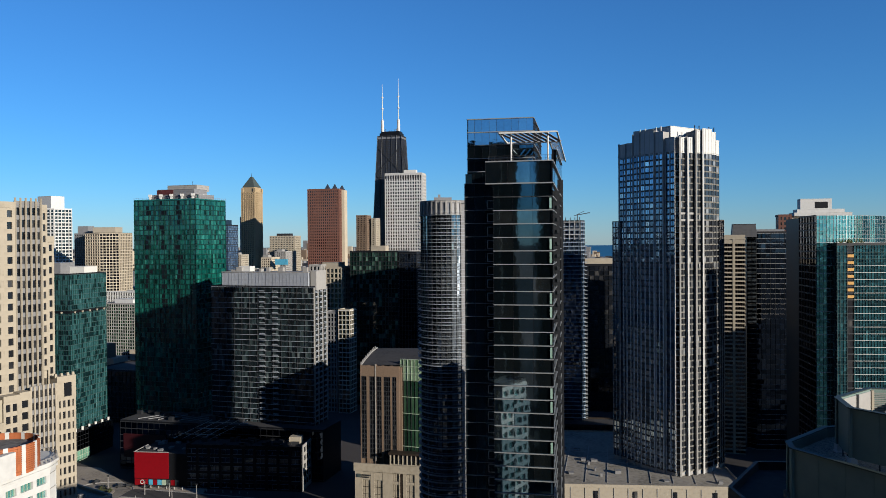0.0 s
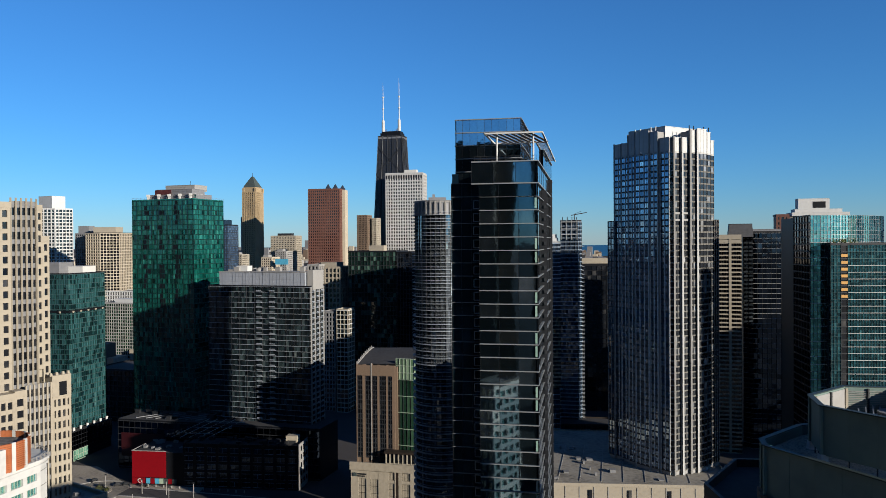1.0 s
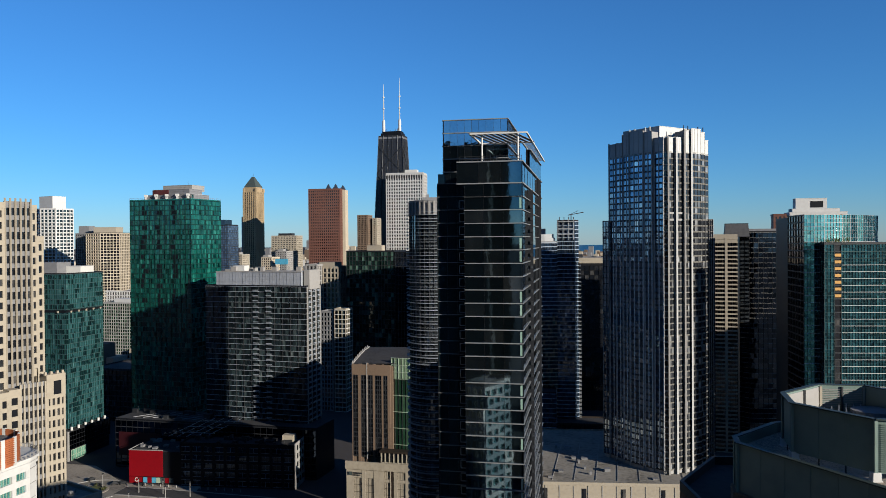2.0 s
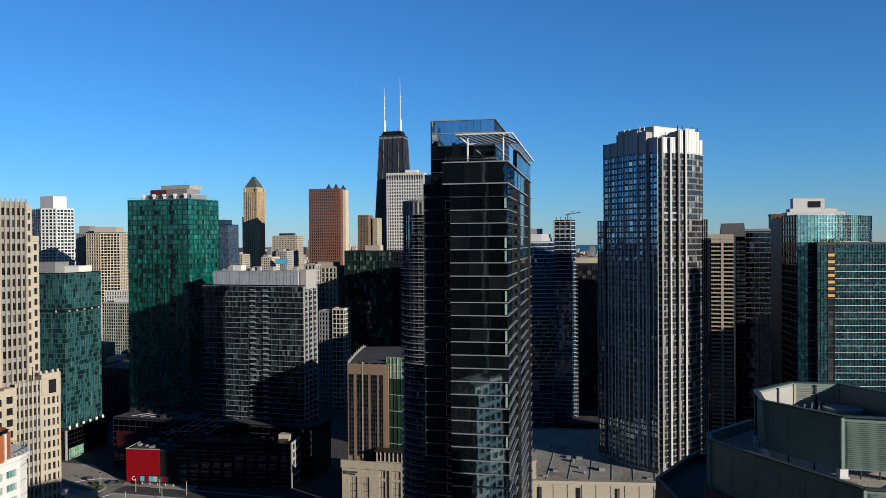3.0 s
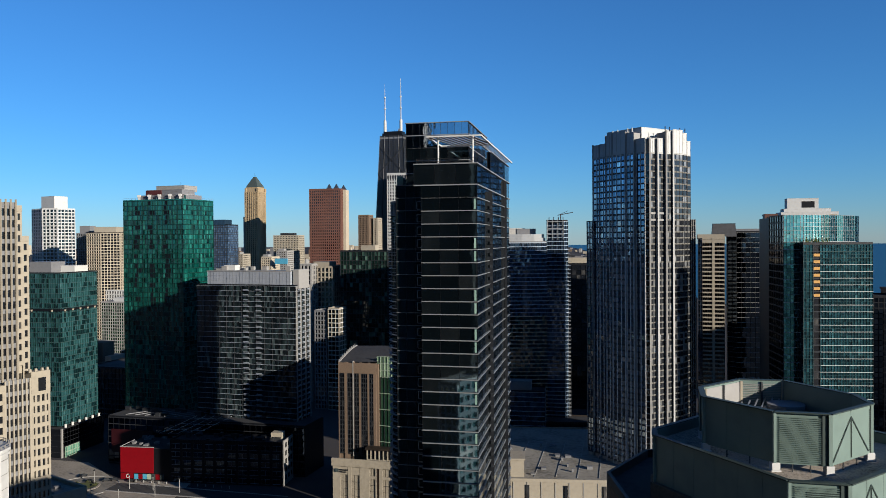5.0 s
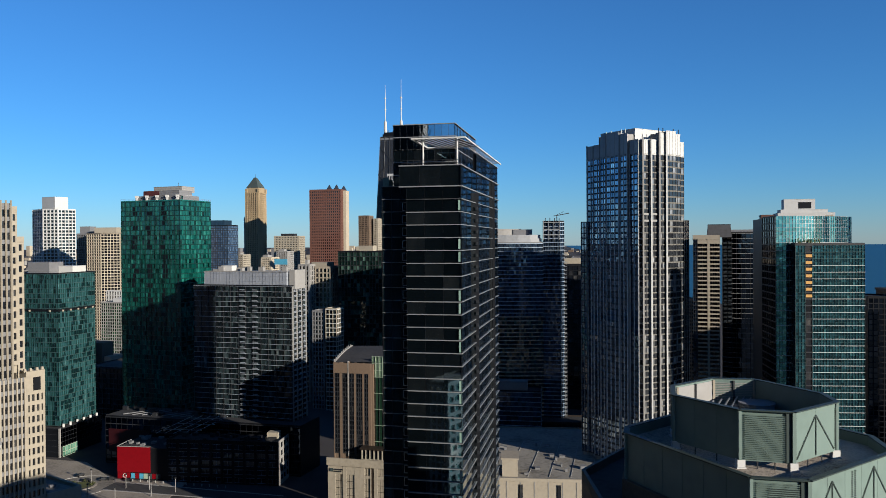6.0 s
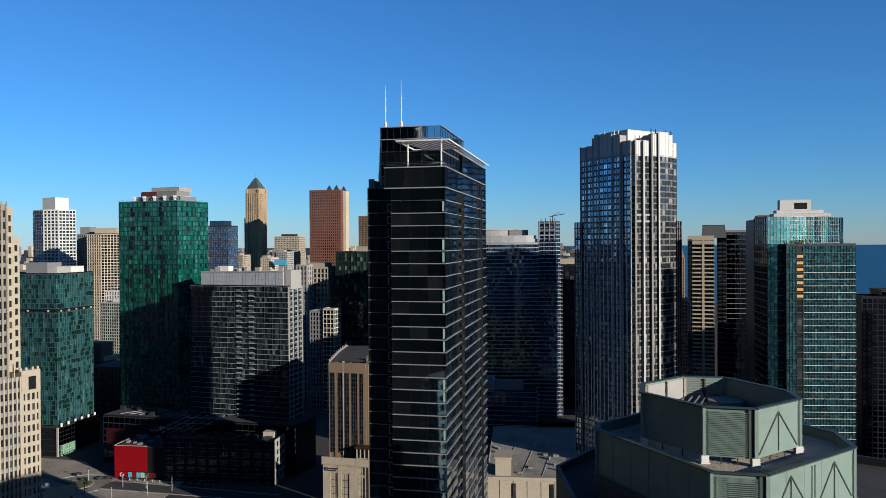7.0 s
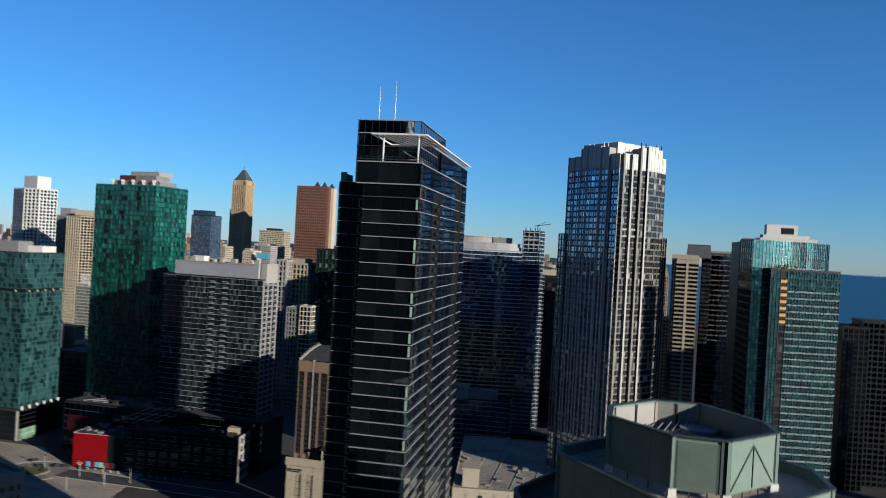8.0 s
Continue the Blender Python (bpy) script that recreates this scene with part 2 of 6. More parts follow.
# ---- mesh tools ----
class Shape:
    """Collects boxes, prisms and quads into one mesh."""

    def __init__(self):
        self.v, self.f, self.m = [], [], []

    def add(self, pts, faces, mat=0):
        o = len(self.v)
        self.v += [tuple(p) for p in pts]
        self.f += [tuple(i + o for i in f) for f in faces]
        self.m += [mat] * len(faces)
        return self

    def quad(self, a, b, c, d, mat=0):
        return self.add((a, b, c, d), ((0, 1, 2, 3),), mat)

    def box(self, x0, y0, z0, x1, y1, z1, mat=0):
        p = [(x, y, z) for z in (z0, z1) for x, y in ((x0, y0), (x1, y0), (x1, y1), (x0, y1))]
        return self.add(p, ((3, 2, 1, 0), (4, 5, 6, 7), (0, 1, 5, 4), (1, 2, 6, 5), (2, 3, 7, 6), (3, 0, 4, 7)), mat)

    def beam(self, a, b, wide, high, mat=0):
        """A bar from a to b, with a rectangular section."""
        a, b = Vector(a), Vector(b)
        d = (b - a).normalized()
        s = d.cross(Vector((0, 0, 1)))
        s = (s if s.length > 0.01 else Vector((1, 0, 0))).normalized()
        u = s.cross(d).normalized()
        s, u = s * wide / 2, u * high / 2
        p = [q + i * s + j * u for q in (a, b) for i, j in ((-1, -1), (1, -1), (1, 1), (-1, 1))]
        return self.add(p, ((0, 1, 2, 3), (7, 6, 5, 4), (0, 4, 5, 1), (1, 5, 6, 2), (2, 6, 7, 3), (3, 7, 4, 0)), mat)

    def prism(self, poly, z0, z1, mat=0, top=None, taper=1.0):
        """An upright block on a plan that runs counter-clockwise."""
        n = len(poly)
        cx, cy = sum(p[0] for p in poly) / n, sum(p[1] for p in poly) / n
        lo = [(x, y, z0) for x, y in poly]
        hi = [(cx + (x - cx) * taper, cy + (y - cy) * taper, z1) for x, y in poly]
        self.add(lo + hi, [(i, (i + 1) % n, n + (i + 1) % n, n + i) for i in range(n)] + [tuple(range(n - 1, -1, -1))], mat)
        self.add(hi, [tuple(range(n))], mat if top is None else top)
        return self

    def tube(self, a, b, r0, r1, sides=8, mat=0):
        a, b = Vector(a), Vector(b)
        d = (b - a).normalized()
        s = d.orthogonal().normalized()
        u = d.cross(s)
        ring = [math.cos(2 * math.pi * i / sides) * s + math.sin(2 * math.pi * i / sides) * u for i in range(sides)]
        p = [a + r0 * q for q in ring] + [b + r1 * q for q in ring]
        f = [(i, (i + 1) % sides, sides + (i + 1) % sides, sides + i) for i in range(sides)]
        return self.add(p, f + [tuple(range(sides - 1, -1, -1)), tuple(range(sides, 2 * sides))], mat)

    def mesh(self, name, *mats):
        me = bpy.data.meshes.new(name)
        me.from_pydata(self.v, [], self.f)
        for m in mats:
            me.materials.append(m)
        if len(mats) > 1:
            me.polygons.foreach_set("material_index", self.m)
        me.update()
        return me


def thing(name, at, label, category, group="", kind=""):
    """The Empty at the base of a thing."""
    ob = new(name)
    ob.empty_display_size = 2
    ob.location = at
    return tagged(ob, label, category, group, kind)


def put(name, shape, mats, parent, label="", kind="", world_space=True):
    """One mesh object under a thing; the shape is in world metres."""
    me = shape if isinstance(shape, bpy.types.Mesh) else shape.mesh(name, *(mats if isinstance(mats, (list, tuple)) else [mats]))
    ob = new(name, me)
    if parent:
        ob.parent = parent
        if world_space:
            base = Vector((0, 0, 0))
            q = parent
            while q:
                base += q.location
                q = q.parent
            ob.location = -base
    return tagged(ob, label, kind=kind)


def alone(name, shape, mats, label="", category="", kind="", group=""):
    ob = new(name, shape.mesh(name, *(mats if isinstance(mats, (list, tuple)) else [mats])))
    return tagged(ob, label, category, group, kind)


def turn(angle):
    """The two plan directions of a street grid turned by an angle: along a front, and away from it."""
    a = radians(angle)
    return Vector((math.cos(a), math.sin(a))), Vector((-math.sin(a), math.cos(a)))


def block(corner, angle, wide, deep):
    """A plan rectangle from its front right corner, counter-clockwise: front left, front right, back right, back left."""
    u, v = turn(angle)
    c = Vector(corner)
    return [c - wide * u, c, c + deep * v, c - wide * u + deep * v]


def inset(poly, by):
    """The plan drawn in on all sides."""
    n = len(poly)
    out = []
    for i in range(n):
        a, b, c = Vector(poly[i - 1]), Vector(poly[i]), Vector(poly[(i + 1) % n])
        d1, d2 = (b - a).normalized(), (c - b).normalized()
        n1, n2 = Vector((-d1.y, d1.x)), Vector((-d2.y, d2.x))
        m = (n1 + n2)
        m = m / max(0.3, m.dot(n1)) if m.length > 0.01 else n1
        out.append(b + m * by)
    return out


rng = random.Random(7)


def facade(root, p0, p1, z0, z1, floors, bays, pane, pier=(0.3, 0.25, None), band=(0.5, 0.2, None), deep=0.3, tilt=0.35,
           singles=200, every=1, edges=True, band_parts=True, pier_parts=True, sub=None):
    """A wall of window bays from p0 to p1, left to right as seen from outside. Panes stand behind piers and floor bands:
    pier and band are (width, how far proud, material). singles: how many panes, from the top, are objects of their own."""
    p0, p1 = Vector(p0), Vector(p1)
    d = (p1 - p0).normalized()
    out = Vector((d.y, -d.x))
    long = (p1 - p0).length
    ang = math.atan2(d.y, d.x)
    walls = [c for c in root.children if c.name.startswith("wall")]
    host = walls[0] if walls else root
    base = Vector((0, 0, 0)) if walls else root.location
    w, h = long / bays, (z1 - z0) / floors
    pw, ph = w * 0.985, h * 0.985
    bm = Shape().box(-pw / 2, -0.04, -ph / 2, pw / 2, 0.04, ph / 2)
    pane_mesh = bm.mesh("window_pane", pane[0]) if singles else None
    rest = Shape()
    count = 0
    for j in range(floors - 1 if pane[0] else -1, -1, -1):
        zc = z0 + (j + 0.5) * h
        for i in range(bays):
            c = p0 + d * ((i + 0.5) * w) - out * deep
            tx, tz = radians(rng.gauss(0, tilt)), radians(rng.gauss(0, tilt))
            if count < singles:
                ob = new("window_pane", pane_mesh)
                ob.parent = host
                ob.location = (c.x - base.x, c.y - base.y, zc - base.z)
                ob.rotation_euler = (tx, 0, ang + tz)
                count += 1
            else:
                a, t = d * (pw / 2), out
                dx, dz = math.tan(tz) * pw / 2, math.tan(tx) * ph / 2
                q = []
                for sx, sz in ((-1, -1), (1, -1), (1, 1), (-1, 1)):
                    s = c + a * sx - t * (dx * sx + dz * sz)
                    q.append((s.x, s.y, zc + sz * ph / 2))
                rest.quad(*q)
    if rest.f:
        put("window_panes", rest, pane[1], root, kind="stuff")
    frame_rest = Shape()
    bw, bp, bmat = band
    qw, qp, qmat = pier
    if bmat:
        me = Shape().box(-long / 2, -bp, -bw / 2, long / 2, deep - 0.06, bw / 2).mesh("floor_band", bmat)
        mid = (p0 + p1) / 2
        for j in range(0 if edges else 1, floors + (1 if edges else 0)):
            z = z0 + j * h
            if band_parts:
                ob = new("floor_band", me)
                ob.parent = host
                ob.location = (mid.x - base.x, mid.y - base.y, z - base.z)
                ob.rotation_euler = (0, 0, ang)
            else:
                a, b = p0 + out * (bp - deep) / 2, p1 + out * (bp - deep) / 2
                frame_rest.beam((a.x, a.y, z), (b.x, b.y, z), bp + deep - 0.06, bw, 0)
    if qmat:
        top = z1 + (bw / 2 if bmat else 0)
        me = Shape().box(-qw / 2, -qp, 0, qw / 2, deep - 0.05, top - z0).mesh("pier", qmat)
        for i in range(0, bays + 1, every):
            c = p0 + d * min(long - qw / 2, max(qw / 2, i * w))
            if pier_parts:
                ob = new("pier", me)
                ob.parent = host
                ob.location = (c.x - base.x, c.y - base.y, z0 - base.z)
                ob.rotation_euler = (0, 0, ang)
            else:
                a, t = c + d * (qw / 2), c - d * (qw / 2)
                lo = [t + out * qp, a + out * qp, a - out * (deep - 0.05), t - out * (deep - 0.05)]
                frame_rest.prism(lo, z0, top, 1)
    if frame_rest.f:
        put("facade_frame", frame_rest, [bmat or qmat, qmat or bmat], root, kind="stuff")


def core(root, poly, z0, z1, mat, roof, by=0.45, parapet=0.9, cap=None):
    """The solid body behind the window bays, with a parapet round its roof."""
    put("wall", Shape().prism(inset(poly, by), z0, z1 - parapet, 0, 1), [mat, roof], root)
    s = Shape()
    outer, inner = inset(poly, -0.02), inset(poly, by)
    n = len(poly)
    for i in range(n):
        a, b, c, e = outer[i], outer[(i + 1) % n], inner[(i + 1) % n], inner[i]
        lo, hi = z1 - parapet - 0.3, z1
        p = [(q[0], q[1], z) for z in (lo, hi) for q in (a, b, c, e)]
        s.add(p, ((3, 2, 1, 0), (4, 5, 6, 7), (0, 1, 5, 4), (2, 3, 7, 6)))
    put("parapet", s, cap or mat, root)


def units(root, spots, z, r, angle, mat, high=(0.5, 2.4), wide=(1.0, 4.5)):
    """Small boxed machines standing about on a roof, each with a lid."""
    for q in spots:
        p = block(q, angle, r.uniform(*wide), r.uniform(1, 3))
        h = r.uniform(*high)
        put("roof_unit", Shape().prism(p, z - 0.2, z + h).prism(inset(p, -0.1), z + h, z + h + 0.12), mat, root)


def rooftop(root, x, y, z, wide, deep, high, angle, mat, name="plant_room", louvres=0, trim=None):
    """A plant room on a roof, with a capping and, if wanted, louvre blades."""
    u, v = turn(angle)
    poly = [Vector((x, y)) + u * (sx * wide / 2) + v * (sy * deep / 2) for sx, sy in ((-1, -1), (1, -1), (1, 1), (-1, 1))]
    s = Shape().prism(poly, z, z + high).prism(inset(poly, -0.12), z + high, z + high + 0.25)
    for i in range(louvres):
        zz = z + high * (i + 0.6) / (louvres + 0.4)
        s.prism(inset(poly, -0.08), zz, zz + high / louvres * 0.3)
    return put(name, s, mat, root)


# ---- ground, lake and distance ----
def rise(r):
    """The far ground lifts slightly, so that it meets the horizon."""
    return 0.0 if r < 1600 else 97.0 * ((r - 1600) / 3300) ** 1.3


def sheet(name, radii, angles, mat, lift, label, inner=None):
    s = Shape()
    n = len(angles)
    for r in radii:
        for a in angles:
            rr = max(r, inner(a)) if inner else r
            s.v.append((rr * math.sin(a), rr * math.cos(a), rise(rr) + lift))
    for i in range(len(radii) - 1):
        for j in range(n - 1):
            s.f.append((i * n + j, i * n + j + 1, (i + 1) * n + j + 1, (i + 1) * n + j)[::-1])
            s.m.append(0)
    return alone(name, s, mat, label, kind="structure")


sheet("ground", [0.01, 400, 900, 1600] + [1600 + 3300 * (i / 14) for i in range(1, 15)], [2 * math.pi * i / 72 for i in range(73)], CITY, -0.05,
      "flat grey-brown city ground reaching the horizon")
SHORE = [(7.6, 4890), (9.0, 4300), (11.0, 3700), (14.0, 2600), (17.0, 1750), (21.0, 1500), (30.0, 1350), (60.0, 1200), (120.0, 1300)]


def shore(a):
    a = math.degrees(a)
    for (a0, r0), (a1, r1) in zip(SHORE, SHORE[1:]):
        if a <= a1:
            return r0 + (r1 - r0) * (a - a0) / (a1 - a0)
    return SHORE[-1][1]


sheet("water", [1200 + 3695 * i / 30 for i in range(31)], [radians(7.6 + 112.4 * i / 60) for i in range(61)], WATER, 0.7,
      "calm deep blue lake under a clear sky", shore)


def far_city():
    """Low blocks out to the horizon, and a haze-grey fringe of roofs."""
    r = random.Random(3)
    s = Shape()
    for _ in range(2600):
        a = radians(r.uniform(-42, 16))
        d = 620 + 4000 * r.random() ** 1.2
        x, y = d * math.sin(a), d * math.cos(a)
        if math.degrees(a) > 7 and d > shore(a) - 80:
            continue
        hgt = r.uniform(6, 22) if r.random() < 0.85 else r.uniform(22, 60 if d > 1200 else 35)
        u, v = turn(-16)
        w, dp = r.uniform(9, 28), r.uniform(9, 28)
        c = Vector((x, y))
        poly = [c + u * (i * w / 2) + v * (j * dp / 2) for i, j in ((-1, -1), (1, -1), (1, 1), (-1, 1))]
        z = rise(d) - 3
        s.prism(poly, z, z + 3 + hgt, r.randrange(4))
    alone("far_buildings", s, [TAN, BROWN, PALE, GREY], "low brick and concrete city blocks spreading to the horizon", kind="stuff")


far_city()


# ---- towers ----
def slab_tower(name, label, poly, z0, z1, faces, floors, wide, pane, pier, band, wall, roof=ROOF, deep=0.3, singles=50, tilt=0.35,
               every=1, parapet=0.9, group="", near=False, category="skyscraper"):
    """A tower on a plan polygon; faces: which of its sides carry window bays of about the given width."""
    c = sum((Vector(p) for p in poly), Vector((0, 0))) / len(poly)
    root = thing(name, (c.x, c.y, z0), label, category, group)
    core(root, poly, z0, z1, wall, roof, by=deep + 0.15, parapet=parapet)
    n = len(poly)
    each = singles // max(1, len(faces))
    for i in range(n):
        a, b = Vector(poly[i]), Vector(poly[(i + 1) % n])
        if i in faces:
            bays = max(1, round((b - a).length / wide))
            facade(root, a, b, z0, z1 - parapet - 0.3, floors, bays, pane, pier, band, deep, tilt, each, every, band_parts=near, pier_parts=near)
    return root


# the black glass tower with the roof terrace
def front_tower():
    u, v = turn(-10)
    c = Vector((27.7, 147.8))
    main = [c - 11.7 * u, c, c + 58 * v, c - 11.7 * u + 58 * v]
    root = thing("glass_tower", (c.x - 5, c.y + 25, 0), "black glass apartment tower with pale floor bands and a roof terrace", "skyscraper")
    top = 141.2
    put("wall", Shape().prism(inset(main, 0.5), 0, top - 0.5, 0, 1), [BLACK, ROOF], root)
    f0, f1 = main[0], main[1]
    zs, fl = 20.0, 43
    zt = 134.2
    facade(root, f0, f1, zs, zt, fl, 3, G_FRONT, (0.04, -0.16, BLACK), (0.18, 0.10, BANDMET), 0.25, 0.12, 150)
    facade(root, f0, f1, zt, 136.85, 1, 3, G_FRONT, (0.04, -0.16, BLACK), (0.18, 0.10, BANDMET), 0.25, 0.12, 20)
    facade(root, f0 - 1.5 * u, f1, 136.85, top, 1, 3, G_FRONT, (0.04, -0.16, BLACK), (0.24, 0.14, BANDMET), 0.25, 0.12, 20)
    facade(root, f1, main[2], zs, zt, fl, 8, G_FRONT, (0.04, -0.16, BLACK), (0.15, 0.06, BANDMET), 0.25, 0.12, 130)
    facade(root, f1, main[2], zt, 136.85, 1, 8, G_FRONT, (0.04, -0.16, BLACK), (0.18, 0.10, BANDMET), 0.25, 0.12, 20)
    facade(root, f1, main[2], 136.85, top, 1, 8, G_FRONT, (0.04, -0.16, BLACK), (0.24, 0.14, BANDMET), 0.25, 0.12, 20)
    # side column of stacked vents
    s = Shape()
    q = c + 18.5 * v + 0.2 * u
    s.beam((q.x, q.y, 21), (q.x, q.y, 136.5), 0.9, 0.5)
    put("vent_shaft", s, BLACK, root)
    for k in range(43):
        z = zs + (k + 0.5) * (zt - zs) / fl
        put("vent_box", Shape().beam((q.x + 0.1 * u.x - 0.6 * v.x, q.y + 0.1 * u.y - 0.6 * v.y, z), (q.x + 0.1 * u.x + 0.6 * v.x, q.y + 0.1 * u.y + 0.6 * v.y, z), 0.5, 0.7), DIM, root)
    q = c + 47 * v + 0.15 * u
    put("vent_shaft", Shape().beam((q.x, q.y, 21), (q.x, q.y, 141), 0.7, 0.4), BLACK, root)
    # recessed dark wing
    w0 = c - 11.7 * u + 3.4 * v
    wing = [w0 - 6.2 * u, w0, w0 + 50 * v, w0 - 6.2 * u + 50 * v]
    put("wing_wall", Shape().prism(inset(wing, 0.4), 0, 136.8, 0, 1), [BLACK, ROOF], root)
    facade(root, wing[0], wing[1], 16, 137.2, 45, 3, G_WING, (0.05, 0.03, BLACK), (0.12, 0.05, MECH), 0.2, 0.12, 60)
    facade(root, wing[3], wing[0], 16, 137.2, 45, 10, G_FRONT, (0.05, 0.03, BLACK), (0.10, 0.05, DIM), 0.2, 0.12, 0, band_parts=False, pier_parts=False)
    for k in range(43):
        z = zs + (k + 0.5) * (zt - zs) / fl
        s = Shape()
        a, b = w0 - 0.15 * u - 0.6 * v, w0 - 1.5 * u - 0.6 * v
        for za, zb in ((-0.8, -0.8), (0.8, 0.8)):
            s.beam((a.x, a.y, z + za), (b.x, b.y, z + zb), 0.13, 0.15)
        for e in (a, b):
            s.beam((e.x, e.y, z - 0.8), (e.x, e.y, z + 0.8), 0.15, 0.13)
        put("balcony_frame", s, BANDMET, root)
    # upper storeys
    p = c - 5.0 * u + 20.3 * v
    pent = [p - 14.9 * u, p, p + 30 * v, p - 14.9 * u + 30 * v]
    put("upper_wall", Shape().prism(inset(pent, 0.4), 130, 152.8, 0, 1), [BLACK, ROOF], root)
    for p0, p1, z0, z1, nf, bays, n, g in ((pent[0], pent[1], 138.2, 147.02, 3, 9, 27, G_FRONT), (pent[0], pent[1], 147.02, 152.9, 2, 9, 18, G_PENT),
                                           (pent[1], pent[2], 138.2, 152.9, 5, 15, 75, G_PENT), (pent[3], pent[0], 138.2, 152.9, 5, 15, 0, G_FRONT)):
        facade(root, p0, p1, z0, z1, nf, bays, g, (0.04, -0.08, BLACK), (0.18, 0.12, BANDMET), 0.2, 0.1, n)
    q = c + 21 * v
    lo = [q - 1.4 * u, q, c + 57.7 * v, c - 1.4 * u + 57.7 * v]
    put("terrace_wing", Shape().prism(inset(lo, 0.3), 141, 145.8), BLACK, root)
    facade(root, lo[1], lo[2], 141.3, 145.8, 1, 12, G_FRONT, (0.04, -0.16, BLACK), (0.16, 0.1, STEEL), 0.2, 0.1, 24)
    # terrace canopy
    e0, e1 = c - 10.4 * u - 0.4 * v, c + 0.9 * u - 0.4 * v
    s = Shape()
    zc = 146.7
    for a, b in ((e0, e1), (e0 + 15.6 * v, e1 + 15.6 * v), (e0, e0 + 15.6 * v), (e1, e1 + 57 * v), (e1 - 2.2 * u + 15.6 * v, e1 - 2.2 * u + 57 * v)):
        s.beam((a.x, a.y, zc), (b.x, b.y, zc), 0.3, 0.3)
    put("canopy_frame", s, WHITE, root, "white painted steel canopy frame")
    me = Shape().beam((-1.3, -7.7, 0.1), (1.3, 7.7, 0.1), 0.75, 0.1).mesh("canopy_blade", MECH)
    for k in range(8):
        q = e0 + u * (1.3 + k * 1.25) + v * 7.8
        ob = put("canopy_blade", me, None, root, world_space=False)
        ob.location = Vector((q.x, q.y, zc)) - root.location
        ob.rotation_euler = (0, 0, radians(-10))
    me = Shape().beam((-1.15, 0, -0.1), (1.15, 0, 0.1), 0.45, 0.06).mesh("canopy_blade", MECH)
    for k in range(31):
        q = e1 - 1.1 * u + v * (16.3 + k * 1.3)
        ob = put("canopy_blade", me, None, root, world_space=False)
        ob.location = Vector((q.x, q.y, zc)) - root.location
        ob.rotation_euler = (0, 0, radians(-10))
    for off in (8.1, 0.9):
        q = c - off * u + 0.6 * v
        put("canopy_post", Shape().tube((q.x, q.y, top - 0.3), (q.x, q.y, zc), 0.19, 0.19, 10), WHITE, root, "white steel canopy post")
    # railing and tables on the terrace
    s = Shape()
    a, b = c - 12.6 * u + 0.35 * v, c - 0.2 * u + 0.35 * v
    for z in (top + 0.5, top + 1.1):
        s.beam((a.x, a.y, z), (b.x, b.y, z), 0.06, 0.06)
    for k in range(11):
        q = a + (b - a) * (k / 10)
        s.beam((q.x, q.y, top - 0.2), (q.x, q.y, top + 1.1), 0.07, 0.07)
    put("railing", s, DIM, root)
    put("terrace_deck", Shape().prism(inset([f0 - 1.5 * u, f1, c + 21 * v, f0 - 1.5 * u + 21 * v], 0.4), top - 0.6, top - 0.1), ROOF, root)
    # glass guard on the corner of the wing
    g = wing[0] + 0.2 * u + 0.3 * v
    s = Shape().beam((g.x, g.y, 138.1), (g.x + 1.3 * u.x, g.y + 1.3 * u.y, 138.1), 0.06, 2.2).beam((g.x, g.y, 138.1), (g.x + 8 * v.x, g.y + 8 * v.y, 138.1), 0.06, 2.2)
    put("glass_guard", s, G_PALE[0], root, "pale glass guard panels")
    # pale glazed corner bays
    for k in (0, 3, 4, 7, 8, 10, 11, 14, 15, 18, 21, 22, 25, 29, 33, 36):
        z = zt - (k + 0.5) * (zt - zs) / fl
        q = c - 0.45 * u - 0.06 * v
        put("corner_screen", Shape().beam((q.x, q.y, z - 1.05), (q.x, q.y, z + 1.05), 0.42, 0.06), G_PALE[0], root)


BANDMET = solid("pale_metal_floor_band", (0.40, 0.41, 0.42), 0.4, 0.5, vary=0.08)
G_PENT = glass("mirror_blue_glass", [(0.0, (0.52, 0.60, 0.68)), (1.0, (0.64, 0.72, 0.80))], 0.03, 1.0, 1.9, 0.012)
G_PALE = glass("pale_green_glass", [(0.0, (0.16, 0.26, 0.22)), (1.0, (0.25, 0.36, 0.31))], 0.08, 0.1, 1.7, 0.02)
front_tower()


